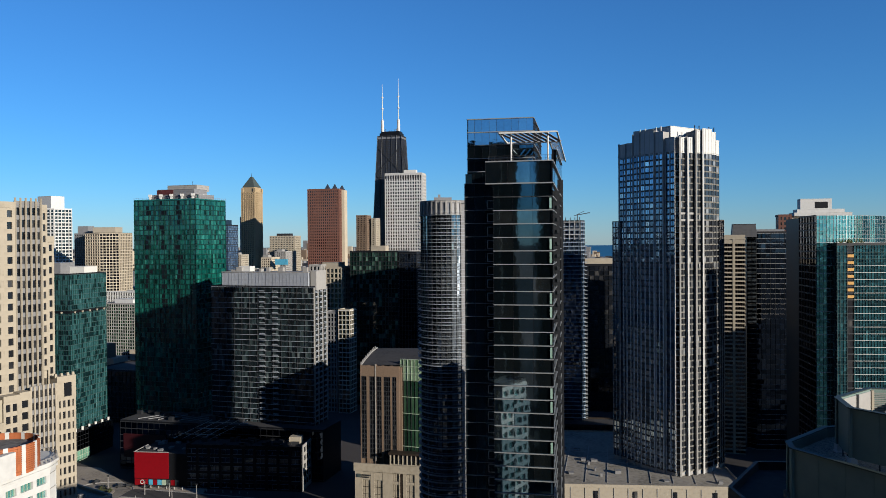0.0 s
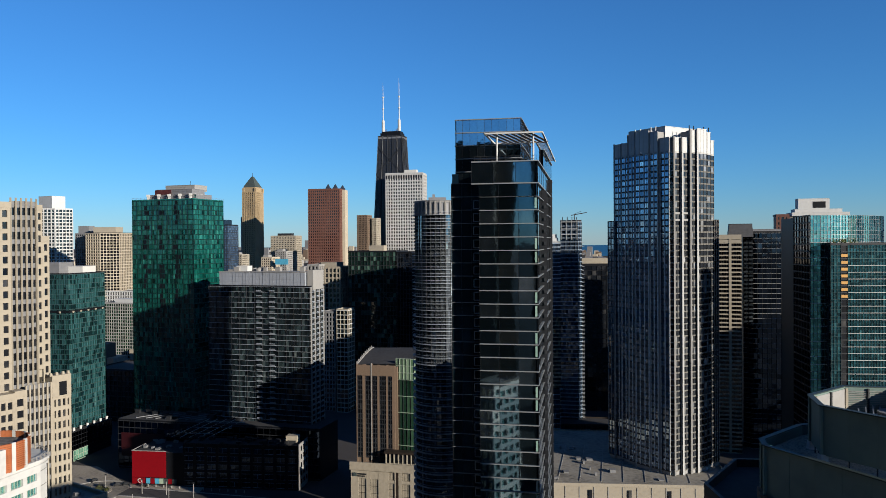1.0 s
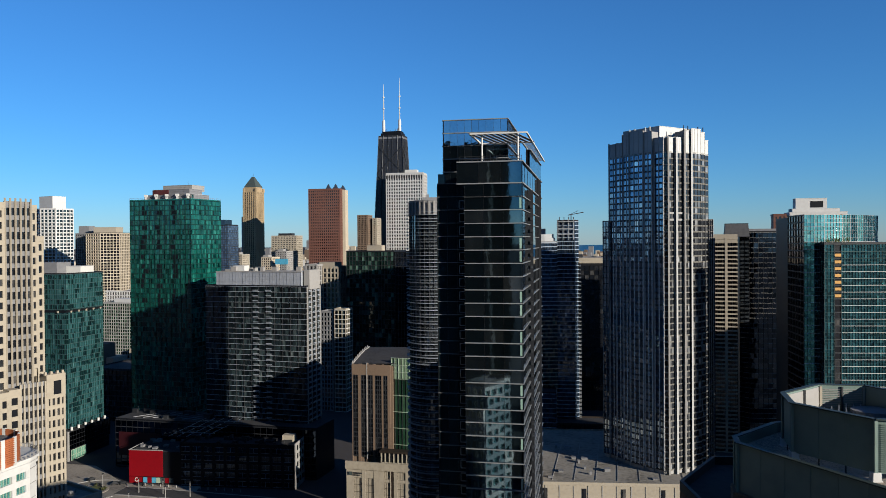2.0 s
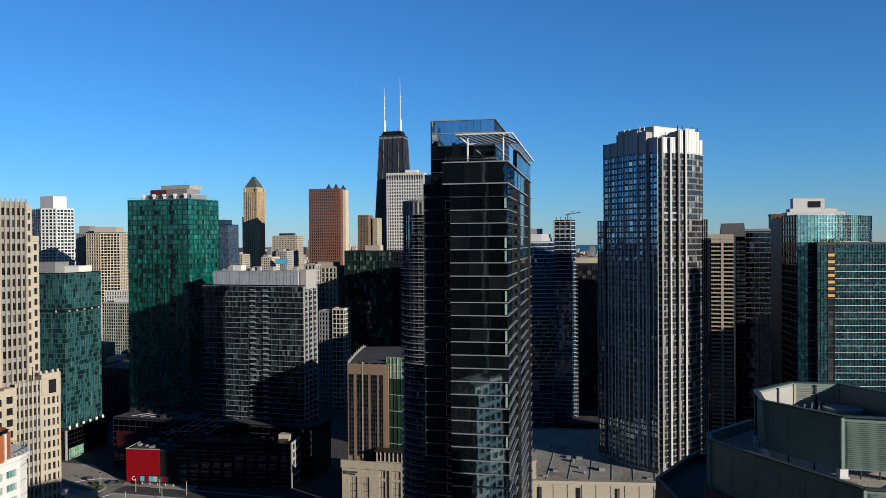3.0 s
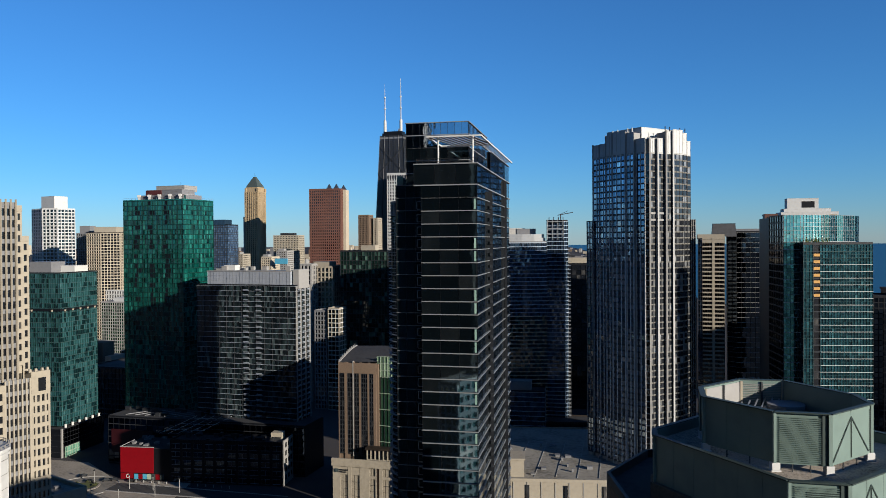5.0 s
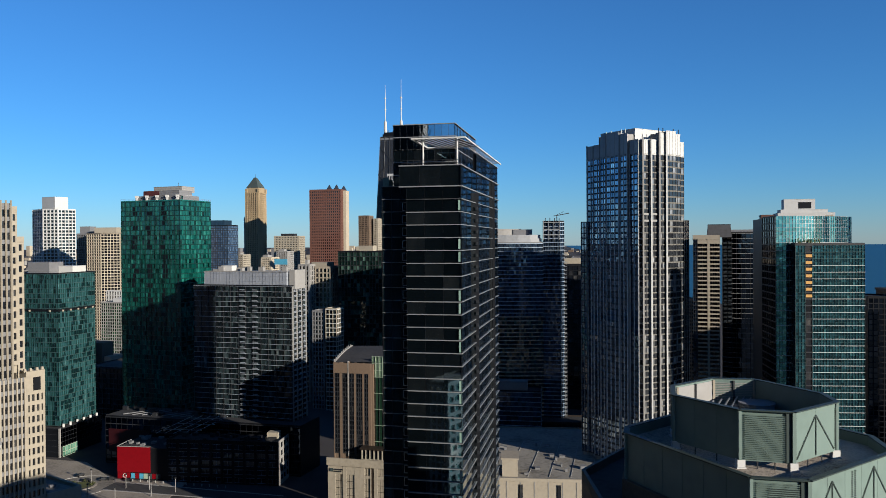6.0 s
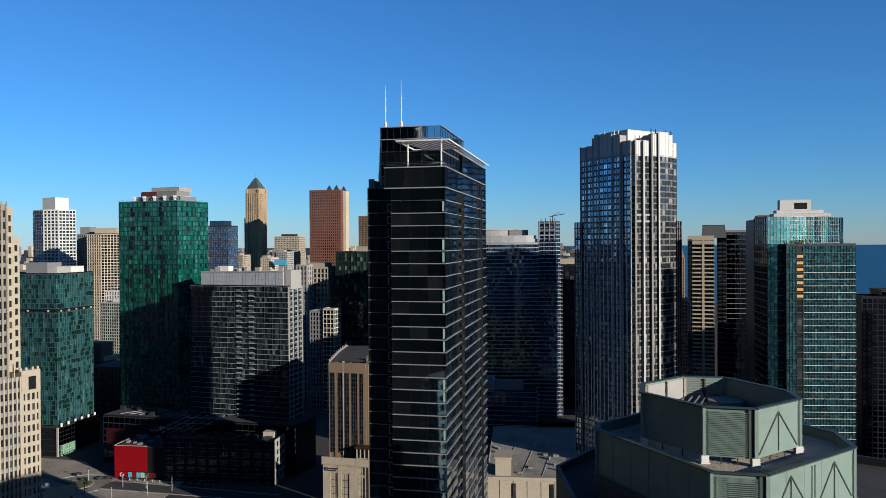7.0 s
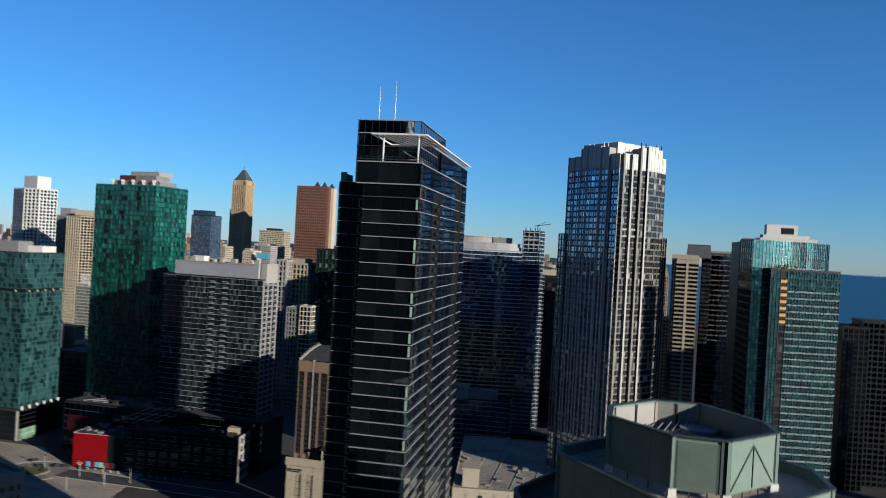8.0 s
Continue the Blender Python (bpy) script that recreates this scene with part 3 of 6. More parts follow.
# the balconied round tower beside it
def round_tower():
    root = thing("apartment_tower", (5.8, 309, 0), "grey rounded apartment tower with glass balconies on every floor", "skyscraper")
    n, r = 32, 10.5
    ring = [Vector((5.8 + r * math.cos(2 * math.pi * i / n), 309 + r * math.sin(2 * math.pi * i / n))) for i in range(n)]
    core(root, ring, 0, 141.8, GREY, ROOF, 0.9, 0.8)
    for i in range(n):
        a = 360 * (i + 0.5) / n
        if 165 <= a <= 300:
            facade(root, ring[i], ring[(i + 1) % n], 12, 136, 46, 2, G_ROUND, (0.12, 0.02, DIM), (0.01, 0, None), 0.35, 0.5, 14, every=2)
            facade(root, ring[i], ring[(i + 1) % n], 136, 141.3, 1, 1, (MECH, MECH), (0.35, 0.2, PALE), (0.3, 0.1, PALE), 0.35, 0, 1)
    for k in range(47):
        z = 12 + k * 124 / 46
        arc = [[Vector((5.8 + q * math.cos(radians(a)), 309 + q * math.sin(radians(a)))) for a in range(160, 312, 6)] for q in (r, r + 1.2)]
        s = Shape()
        m = len(arc[0])
        for lvl in (z - 0.09, z + 0.09):
            s.v += [(q.x, q.y, lvl) for ring_pts in arc for q in ring_pts]
        for e in range(m - 1):
            s.f += [(e, m + e, m + e + 1, e + 1)[::-1], (2 * m + e, 3 * m + e, 3 * m + e + 1, 2 * m + e + 1), (m + e, m + e + 1, 3 * m + e + 1, 3 * m + e)]
            s.m += [0, 0, 0]
        for e in range(0, m - 1, 1):
            a, b = arc[1][e], arc[1][e + 1]
            s.beam((a.x, a.y, z + 1.15), (b.x, b.y, z + 1.15), 0.10, 0.14)
        put("balcony_slab", s, COOL, root)
    s = Shape().box(1, 305, 141, 8, 312, 143.2).box(2.5, 307, 143, 3.5, 308, 144.5)
    put("plant_room", s, MECH, root)
    # unseen lower wing, added behind the black tower to shade the street
    wing = [Vector(q) for q in ((20.5, 262.0), (32.3, 253.8), (35.0, 284.0), (16.0, 292.0))]
    put("rear_wing", Shape().prism(wing, 0, 80).prism(inset(wing, -0.3), 80, 81), GREY, root)


round_tower()


BEIGE = solid("dim_beige_precast", (0.17, 0.16, 0.14), 0.8, vary=0.1)


# the stepped tower with chamfered corners
def stepped_tower():
    ang = 34.5
    u, v = turn(ang)
    c = Vector((108.4, 340.0))
    root = thing("apartment_tower", (c.x, c.y + 20, 20), "tall stepped beige concrete apartment tower with white top piers", "skyscraper")
    W = 29.0
    P = lambda a, b: c + u * a + v * (b * 36.2 / 29.0)
    body = [P(0, 1.5), P(1.5, 0), P(W, 0), P(W, W), P(0, W)]
    put("wall", Shape().prism(inset(body, 0.6), 20, 167.5, 0, 1), [PALE, ROOF], root)
    # each side: bays at different planes, the middle ones standing proud and higher
    spans = [(1.0, 5.2, 0.0, 171.3), (5.2, 9.4, 0.9, 171.3), (9.4, 13.2, 1.8, 174.6), (13.2, 19.8, 2.4, 175.6), (19.8, 23.6, 1.8, 174.6), (23.6, 28.0, 0.6, 171.3)]
    for side in range(2):
        for k, (a, b, o, top) in enumerate(spans):
            if side == 0:
                p, q = P(a, -o), P(b, -o)
                back = [p, q, P(b, 3), P(a, 3)]
            else:
                p, q = P(-o, W - a), P(-o, W - b)
                back = [p, q, P(3, W - b), P(3, W - a)]
            bays = max(1, round((b - a) / (1.9 if side == 0 else 2.25)))
            put("bay_wall", Shape().prism(inset(back, 0.33), 20, top - 0.2, 0), PALE, root)
            if side == 0:
                facade(root, p, q, 22, 164.6, 52, bays, G_FLAT, (0.20, 0.03, DIM), (0.62, 0.02, BEIGE), 0.14, 0.4, 22, band_parts=False, pier_parts=False)
            else:
                facade(root, p, q, 22, 164.6, 52, bays, G_STEP, (0.52, 0.08, WHITE), (0.80, 0.0, DIM), 0.14, 0.5, 22, band_parts=False, pier_parts=False)
                facade(root, p, q, 22, 164.6, 1, bays * 2, (None, None), (0.10, -0.05, DIM), (0.1, 0, None), 0.14, 0, 0, pier_parts=False)
            facade(root, p, q, 164.6, top, 1, max(1, round((b - a) / 2.2)), (WHITE, WHITE), (0.10, 0.0, PALE), (0.3, 0.06, WHITE), 0.12, 0, 10)
            for e in ((p,) if k else (p, q)):
                pr = Vector((e.x, e.y)) + (-v * 0.22 if side == 0 else u * 0.05)
                put("corner_pier", Shape().beam((pr.x, pr.y, 20), (pr.x, pr.y, top + (0.0 if k % 2 else 0.4)), 0.7, 0.5), (WHITE if k in (1, 3, 4) else PALE) if side == 0 else PALE, root)
    facade(root, P(-0.1, 1.3), P(1.3, -0.1), 22, 164.6, 52, 1, G_DARK, (0.2, 0.05, PALE), (0.5, 0.02, PALE), 0.25, 0.3, 20, band_parts=False)
    # lower shoulders
    for side in range(2):
        for a, b, o in (((27.6, 30.8, 1.0),) if side == 0 else ((-1.8, 1.4, 1.0),)):
            if side == 0:
                p, q, back = P(a, -o), P(b, -o), [P(a, -o), P(b, -o), P(b, 4), P(a, 4)]
            else:
                p, q, back = P(-o, W - a), P(-o, W - b), [P(-o, W - a), P(-o, W - b), P(4, W - b), P(4, W - a)]
            put("shoulder_wall", Shape().prism(inset(back, 0.33), 20, 134.4, 0), PALE, root)
            facade(root, p, q, 22, 134.6, 41, 2, G_DARK if side == 0 else G_WINBLUE, (0.16, 0.1, PALE), (0.42, 0.05, BRONZE), 0.25, 0.4, 16, band_parts=False)
    for a, b, o in ((0.6, 5.2, 0.1), (5.2, 9.4, 1.0)):
        p, q = P(a, -o - 0.12), P(b, -o - 0.12)
        for z in (134.4, 137.4):
            put("belt", Shape().prism([p, q, q + 0.5 * v, p + 0.5 * v], z - 0.45, z + 0.45), PALE, root)
    # roof house and small masts
    rooftop(root, *(P(14, 14)), 166, 22, 22, 11.0, ang, WHITE)
    for a in (10, 13, 20, 23.5):
        q = P(a, -1.0)
        put("mast", Shape().tube((q.x, q.y, 170.5), (q.x, q.y, 177.0), 0.22, 0.22, 6), DIM, root)
        q = P(-0.5, a * 0.72)
        put("mast", Shape().tube((q.x, q.y, 170.5), (q.x, q.y, 177.0), 0.25, 0.25, 6), WHITE, root)


stepped_tower()


# its podium
def podium():
    u, v = turn(-4)
    c = Vector((132.0, 324.0))
    poly = [c - 92 * u, c, c + 95 * v, c - 92 * u + 95 * v]
    root = thing("podium_building", (86, 340, 0), "beige concrete podium with a grey flat roof", "building")
    core(root, poly, 0, 20.6, TAN, ROOFGRIT, 0.4, 0.7, CREAM)
    facade(root, poly[0], poly[1], 2, 19.4, 2, 15, (CREAM, CREAM), (0.25, 0.06, PALE), (0.5, 0.1, CREAM), 0.2, 0, 30)
    for k in (3, 7, 11, 15, 19):
        q = poly[0] + u * (k * 92 / 22) - v * 0.35
        put("slot_window", Shape().beam((q.x, q.y, 4), (q.x, q.y, 18), 1.3, 0.12), G_DARK[0], root)
    r = random.Random(5)
    spots = [poly[0] + u * r.uniform(4, 86) + v * r.uniform(4, 60) for _ in range(34)]
    units(root, [q for q in spots if not (92 < q.x < 140 and q.y > 334)], 19.9, r, -4, GREY, (0.3, 1.4), (0.6, 3.2))
    put("roof_house", Shape().prism(block((51.5, 334.0), -4, 7, 12), 19.5, 27.5).prism(block((52.0, 333.6), -4, 8, 13), 27.5, 28.2), CREAM, root)
    s = Shape()
    for k in range(9):
        q = poly[0] + u * (6 + k * 9.5) + v * 5
        e = q + v * 60 + u * 8
        s.beam((q.x, q.y, 20.0), (e.x, e.y, 20.0), 0.28, 0.2)
    put("roof_seams", s, PALE, root)


podium()


# emerald tower
GREENMET = solid("dark_green_mullion", (0.012, 0.06, 0.05), 0.4, 0.4, vary=0.15)
DULLRED = solid("dull_red_panel", (0.11, 0.03, 0.03), 0.6, vary=0.25, grain=0.4)


def green_tower():
    a, b, c = Vector((-182.7, 456.6)), Vector((-140.9, 442.8)), Vector((-131.5, 470.0))
    poly = [a, b, c, a + c - b]
    root = thing("glass_tower", (-157, 456, 0), "emerald green glass tower with a stepped white roof plant", "skyscraper")
    core(root, poly, 0, 151.8, BLACK, ROOF, 0.4, 0.6, G_GREEN[0])
    facade(root, a, b, 0, 151.0, 52, 36, G_GREEN, (0.16, 0.08, GREENMET), (0.30, 0.05, GREENMET), 0.2, 0.9, 180, every=3)
    facade(root, b, c, 0, 151.0, 52, 18, G_GREEN, (0.10, 0.05, GREENMET), (0.42, 0.04, GREENMET), 0.2, 0.9, 126, every=3)
    # flat black panels in columns, painting the shade of recessed balconies
    r = random.Random(14)
    d = (b - a).normalized()
    o = Vector((d.y, -d.x))
    for k in range(52):
        for x in (9.0, 19.5, 30.5):
            if r.random() < 0.55:
                e = a + d * (x + r.uniform(-1.2, 1.2)) - o * 0.1
                g = e + d * r.choice((1.75, 3.5))
                z = 151.0 / 52 * k
                put("balcony_recess", Shape().beam((e.x, e.y, z + 1.45), (g.x, g.y, z + 1.45), 0.12, 2.3), BLACK, root)
    u = (b - a).normalized()
    v = (c - b).normalized()
    for w, d, x, y, z0, h, m in ((34, 17, 24, 13, 151, 3.4, MECH), (26, 12, 24, 14, 154, 3.8, MECH), (21, 12, 26, 17, 157, 3.4, PALE)):
        q = a + u * x + v * y
        rooftop(root, q.x, q.y, z0, w, d, h, math.degrees(math.atan2(u.y, u.x)), m, louvres=2)
    q = a + u * 17 + v * 7.6
    put("roof_sign", Shape().prism(block((q.x + 5, q.y - 1.5), -19, 12, 0.5), 154.3, 157.8), DULLRED, root, "dull red roof sign panel")
    for k in range(5):
        q = a + u * (9 + k * 7.6) + v * 3.6
        put("roof_strut", Shape().beam((q.x, q.y, 150.5), (q.x, q.y, 154.9), 1.1, 1.1).beam((q.x, q.y, 153.6), (q.x, q.y, 154.9), 1.7, 1.7), WHITE, root, "white roof column")
    q = a + u * 33 + v * 9
    put("corner_box", Shape().prism(block((q.x + 5, q.y - 2), -18, 9, 12), 151, 154.6).prism(block((q.x + 5.2, q.y - 2.2), -18, 9.4, 12.4), 154.6, 155.0), WHITE, root)
    facade(root, a + u * 33 + v * 4.6, a + u * 42.5 + v * 4.6, 151.2, 154.2, 1, 6, G_GREEN, (0.15, 0.1, GREENMET), (0.2, 0.1, GREENMET), 0.15, 0.5, 6)
    s = Shape()
    for p0, p1 in ((a, b), (b, c)):
        s.beam((p0.x, p0.y, 152.7), (p1.x, p1.y, 152.7), 0.08, 0.08)
        for k in range(15):
            q = p0.lerp(p1, k / 14)
            s.beam((q.x, q.y, 151.6), (q.x, q.y, 152.7), 0.1, 0.1)
    put("roof_railing", s, MECH, root)
    put("mast", Shape().tube((-150, 465, 160), (-150, 465, 163.5), 0.15, 0.1, 6), DIM, root)


green_tower()


# grey apartment block with balconies
def grey_block():
    a, b = Vector((-126.5, 424.3)), Vector((-66.4, 406.6))
    u = (b - a).normalized()
    v = Vector((-u.y, u.x))
    poly = [a, b, b + 17 * v, a + 17 * v]
    root = slab_tower("apartment_tower", "grey concrete and glass apartment slab with a white louvred roof screen", poly, 0, 102.2, (0, 1), 35, 1.6, G_GREY,
                      (0.09, 0.04, DIM), (0.20, 0.16, COOL), BLACK, deep=0.3, every=3, singles=230, tilt=0.7, parapet=0.5, near=True)
    scr = [a + u * 6.5 + v * 1.2, b - u * 3.5 + v * 1.2, b - u * 3.5 + v * 15, a + u * 6.5 + v * 15]
    s = Shape().prism(scr, 101.5, 109.3)
    for k in range(5):
        s.prism(inset(scr, -0.15), 102.6 + k * 1.45, 102.75 + k * 1.45)
    for k in range(26):
        e = scr[0] + (scr[1] - scr[0]) * (k / 25) - v * 0.12
        s.beam((e.x, e.y, 101.6), (e.x, e.y, 109.3), 0.08, 0.08)
    put("roof_screen", s, SCREENMET, root, "pale louvred metal roof screen")
    put("roof_screen_cap", Shape().prism(inset(scr, -0.3), 109.3, 109.7), PALE, root)
    e = b - u * 2.2 + v * 7
    put("stair_core", Shape().prism(block((e.x + 1.6, e.y - 5), -16.4, 3.4, 12), 100, 110.5), PALE, root)
    # balconies on the end wall and two stacks of them on the front
    for k in range(35):
        z = 101.4 / 35 * k + 0.2
        for org, way, out, offs, wide, mat in ((b, v, u, (1.5, 6.7, 11.9), 3.4, COOL), (a, u, -v, (30.5, 38.5), 3.4, COOL)):
            for off in offs:
                e = org + way * off + out * 0.4
                g = e + way * wide
                s = Shape().beam((e.x, e.y, z), (g.x, g.y, z), 0.9, 0.25)
                e, g = e + out * 0.4, g + out * 0.4
                s.beam((e.x, e.y, z + 0.75), (g.x, g.y, z + 0.75), 0.08, 0.4)
                put("balcony", s, mat, root)
    for off in (1.0, 5.6, 10.8, 16.0):
        e = b + v * off + u * 0.35
        put("end_pier", Shape().beam((e.x, e.y, 0), (e.x, e.y, 101.5), 0.7, 0.45), PALE, root)
    # roof clutter
    r = random.Random(8)
    units(root, [scr[0] + (scr[1] - scr[0]) * r.uniform(0.1, 0.95) + v * r.uniform(3, 11) for _ in range(14)], 109.7, r, -16, PALE)
    e = scr[0] + u * 14 + v * 6
    put("plant_room", Shape().prism(block(e, -16, 7, 5), 109.5, 112.6), WHITE, root)


SCREENMET = solid("pale_metal_screen", (0.36, 0.385, 0.43), 0.5, 0.1, vary=0.06)
grey_block()


# dark glass block behind it
def dark_glass_block():
    a = Vector((-71.0, 590.0))
    u, v = turn(-14)
    poly = [a, a + 39 * u, a + 39 * u + 30 * v, a + 30 * v]
    root = slab_tower("glass_tower", "dark green glass block with a small cream roof house", poly, 0, 118.8, (0, 1), 34, 2.6, G_SKYDK,
                      (0.16, 0.1, DIM), (0.30, 0.12, DIM), BLACK, deep=0.25, singles=16, tilt=0.7, parapet=0.6)
    q = a + 21 * u + 10 * v
    rooftop(root, q.x, q.y, 118, 12, 8, 4.6, -14, CREAM)
    c = a + 39.5 * u + 1 * v
    poly = [c, c + 14 * u, c + 14 * u + 26 * v, c + 26 * v]
    slab_tower("glass_tower", "narrow blue-black glass tower set beside a larger one", poly, 0, 118.0, (0, 1), 34, 2.4, G_BLUE, (0.14, 0.08, DIM), (0.25, 0.08, DIM), BLACK, singles=16)
    c = a + 50 * u + 30 * v
    poly = [c, c + 22 * u, c + 22 * u + 20 * v, c + 20 * v]
    slab_tower("office_building", "white gridded office block with deep window openings", poly, 0, 113.0, (0, 1), 30, 3.4, G_DARK, (0.9, 0.3, WHITE), (1.2, 0.25, WHITE), WHITE, singles=16, category="building")


G_SKYDK = glass("green_black_glass", [(0.0, (0.004, 0.01, 0.009)), (0.6, (0.012, 0.03, 0.026)), (0.8, (0.06, 0.12, 0.095)), (1.0, (0.18, 0.30, 0.23))], 0.06, 0.2, 1.8, 0.1)
dark_glass_block()


# cream blocks between
def cream_blocks():
    c = Vector((-78.0, 596.0))
    poly = block(c, -16, 20, 26)
    r = slab_tower("office_building", "cream stone office block with tall window strips", poly, 0, 106.5, (0, 1), 27, 3.3, G_DARK, (0.95, 0.35, CREAM), (1.0, 0.15, CREAM), CREAM, singles=16, category="building")
    rooftop(r, -86, 606, 106, 14, 12, 3.6, -16, CREAM)
    poly = block((-94.0, 592.0), -16, 10, 26)
    r = slab_tower("office_building", "grey stone office block with a flat roof", poly, 0, 108.5, (0, 1), 27, 3.3, G_DARK, (1.2, 0.35, PALE), (1.0, 0.15, PALE), PALE, singles=16, category="building")
    poly = block((-67.5, 560.0), -16, 9, 12)
    slab_tower("apartment_building", "low cream apartment building with white balcony frames", poly, 0, 76.5, (0, 1), 22, 3.0, G_GREY, (0.35, 0.3, CREAM), (0.5, 0.4, WHITE), CREAM, singles=16, category="building")
    poly = block((-77.5, 564.0), -16, 10, 12)
    slab_tower("apartment_building", "low grey apartment building with small windows", poly, 0, 74.5, (0, 1), 22, 2.6, G_GREY, (0.8, 0.2, GREY), (0.9, 0.15, GREY), GREY, singles=16, category="building")


cream_blocks()


# hotel with the brown brick piers and the green atrium
def brick_hotel():
    u, v = turn(-13)
    a = Vector((-36.3, 364.5))
    b = a + 21 * u
    body = [a, b, b + 30 * v, a + 30 * v]
    root = thing("hotel_building", (a.x + 12, a.y + 12, 0), "brown brick hotel with dark window strips and a green glass atrium", "building")
    put("wall", Shape().prism(inset(body, 0.5), 0, 66.2, 0, 1), [BROWN, DARKROOF], root)
    for x0, x1, k in ((0.5, 3.1, 2), (4.6, 7.1, 2), (8.1, 10.6, 2), (11.7, 15.0, 3), (15.9, 18.0, 2)):
        facade(root, a + u * x0, a + u * x1, 22.5, 61.5, 17, k, G_DARK, (0.14, 0.02, DIM), (0.5, -0.08, DIM), 0.25, 0.5, 51, pier_parts=False)
    for x0, x1, z1 in ((0, 0.5, 66.8), (3.1, 4.6, 66.8), (7.1, 8.1, 67.2), (10.6, 11.7, 66.8), (15.0, 15.9, 66.8), (18.0, 19.4, 64.5)):
        p = [a + u * x0, a + u * x1, a + u * x1 + 1.2 * v, a + u * x0 + 1.2 * v]
        put("brick_pier", Shape().prism(p, 18, z1), BROWN, root)
    p = [a + 7.45 * u - 0.3 * v, a + 7.85 * u - 0.3 * v, a + 7.85 * u + 0.5 * v, a + 7.45 * u + 0.5 * v]
    put("pale_strip", Shape().prism(p, 21.3, 67.5), PALE, root)
    p = [a - 0.15 * v, a + 19.4 * u - 0.15 * v, a + 19.4 * u + 1.1 * v, a + 1.1 * v]
    put("brick_parapet", Shape().prism(p, 61.6, 66.6), BROWN, root)
    # stone base
    p0 = a - 1.2 * u - 5.0 * v
    base = [p0, p0 + 34 * u, p0 + 34 * u + 40 * v, p0 + 40 * v]
    put("base_wall", Shape().prism(inset(base, 0.4), 0, 18.6, 0, 1), [CREAM, DARKROOF], root)
    at = lambda x, y: base[0] + u * x + v * y
    for x0, x1, z1 in ((0, 3.8, 17.6), (7.7, 9.6, 17.6), (13.7, 16.8, 17.6), (16.8, 18.8, 17.6), (21.7, 22.2, 17.6), (23.6, 25.3, 17.6), (29.3, 34.0, 17.6)):
        put("stone_pier", Shape().prism([at(x0, -0.1), at(x1, -0.1), at(x1, 1.2), at(x0, 1.2)], 0, z1), CREAM, root)
    for x0, x1, y, zs in ((3.8, 7.7, 0.4, ((0, 13.6),)), (9.6, 13.7, 0.4, ((0, 13.6),)), (18.8, 21.7, 0.4, ((0, 12.2), (13.6, 17.2))), (25.3, 29.3, 0.4, ((0, 12.2), (13.6, 17.2)))):
        for z0, z1 in zs:
            facade(root, at(x0, y), at(x1, y), z0, z1, 4 if z1 - z0 > 5 else 1, 3, G_DARK, (0.14, 0.05, BRONZE), (0.2, 0.05, BRONZE), 0.25, 0.3, 12, band_parts=False, pier_parts=False)
        tops = [b0 for _, b0 in zs]
        lows = [a0 for a0, _ in zs[1:]] + [17.6]
        for a0, b0 in zip(tops, lows):
            put("stone_lintel", Shape().prism([at(x0, y - 0.4), at(x1, y - 0.4), at(x1, y + 0.9), at(x0, y + 0.9)], a0, b0), CREAM, root)
    put("dark_slot", Shape().prism([at(22.2, 0.1), at(23.6, 0.1), at(23.6, 1.3), at(22.2, 1.3)], 0, 17.6), BRONZE, root)
    put("upper_cornice", Shape().prism([at(16.4, 0.2), at(34, 0.2), at(34, 4.8), at(16.4, 4.8)], 26.0, 26.9), BRONZE, root)
    facade(root, at(17.0, 1.0), at(33.8, 1.0), 21.3, 26.0, 1, 8, G_DARK, (0.5, 0.2, CREAM), (0.3, 0.1, CREAM), 0.25, 0.3, 8)
    put("terrace_wall", Shape().prism([at(17.0, 1.4), at(33.8, 1.4), at(33.8, 4.5), at(17.0, 4.5)], 21.0, 26.0), BROWN, root)
    p = [base[0] - 0.5 * u - 0.55 * v, base[1] - 0.55 * v, base[1] + 0.3 * v, base[0] - 0.5 * u + 0.3 * v]
    put("base_cornice", Shape().prism(p, 17.6, 21.3), CREAM, root)
    put("sign_bar", Shape().prism([base[0] + 3.4 * u - 0.62 * v, base[0] + 8.0 * u - 0.62 * v, base[0] + 8.0 * u - 0.5 * v, base[0] + 3.4 * u - 0.5 * v], 15.6, 16.2).prism(
        [base[0] + 3.4 * u - 0.62 * v, base[0] + 7.2 * u - 0.62 * v, base[0] + 7.2 * u - 0.5 * v, base[0] + 3.4 * u - 0.5 * v], 14.7, 15.2), DIM, root)
    put("sign_square", Shape().prism([base[0] + 1.4 * u - 0.64 * v, base[0] + 3.0 * u - 0.64 * v, base[0] + 3.0 * u - 0.5 * v, base[0] + 1.4 * u - 0.5 * v], 14.8, 16.4), COPPER, root)
    # curved green atrium with white verticals
    q = a + 19.4 * u + 2 * v
    n = 10
    pts = [q + u * (i * 1.9) + v * (-1.6 * math.sin(math.pi * (i + 1) / (n + 2))) for i in range(n + 1)]
    put("atrium_wall", Shape().prism([p + v * 0.5 for p in pts] + [pts[-1] + 18 * v, pts[0] + 18 * v], 20, 68.8, 0, 1), [BLACK, DARKROOF], root)
    for i in range(n):
        facade(root, pts[i], pts[i + 1], 21, 60.0, 5, 1, G_SKYLT, (0.12, 0.06, DIM), (0.3, 0.1, PALEGREEN), 0.2, 0.3, 5, every=2, pier_parts=False, band_parts=False)
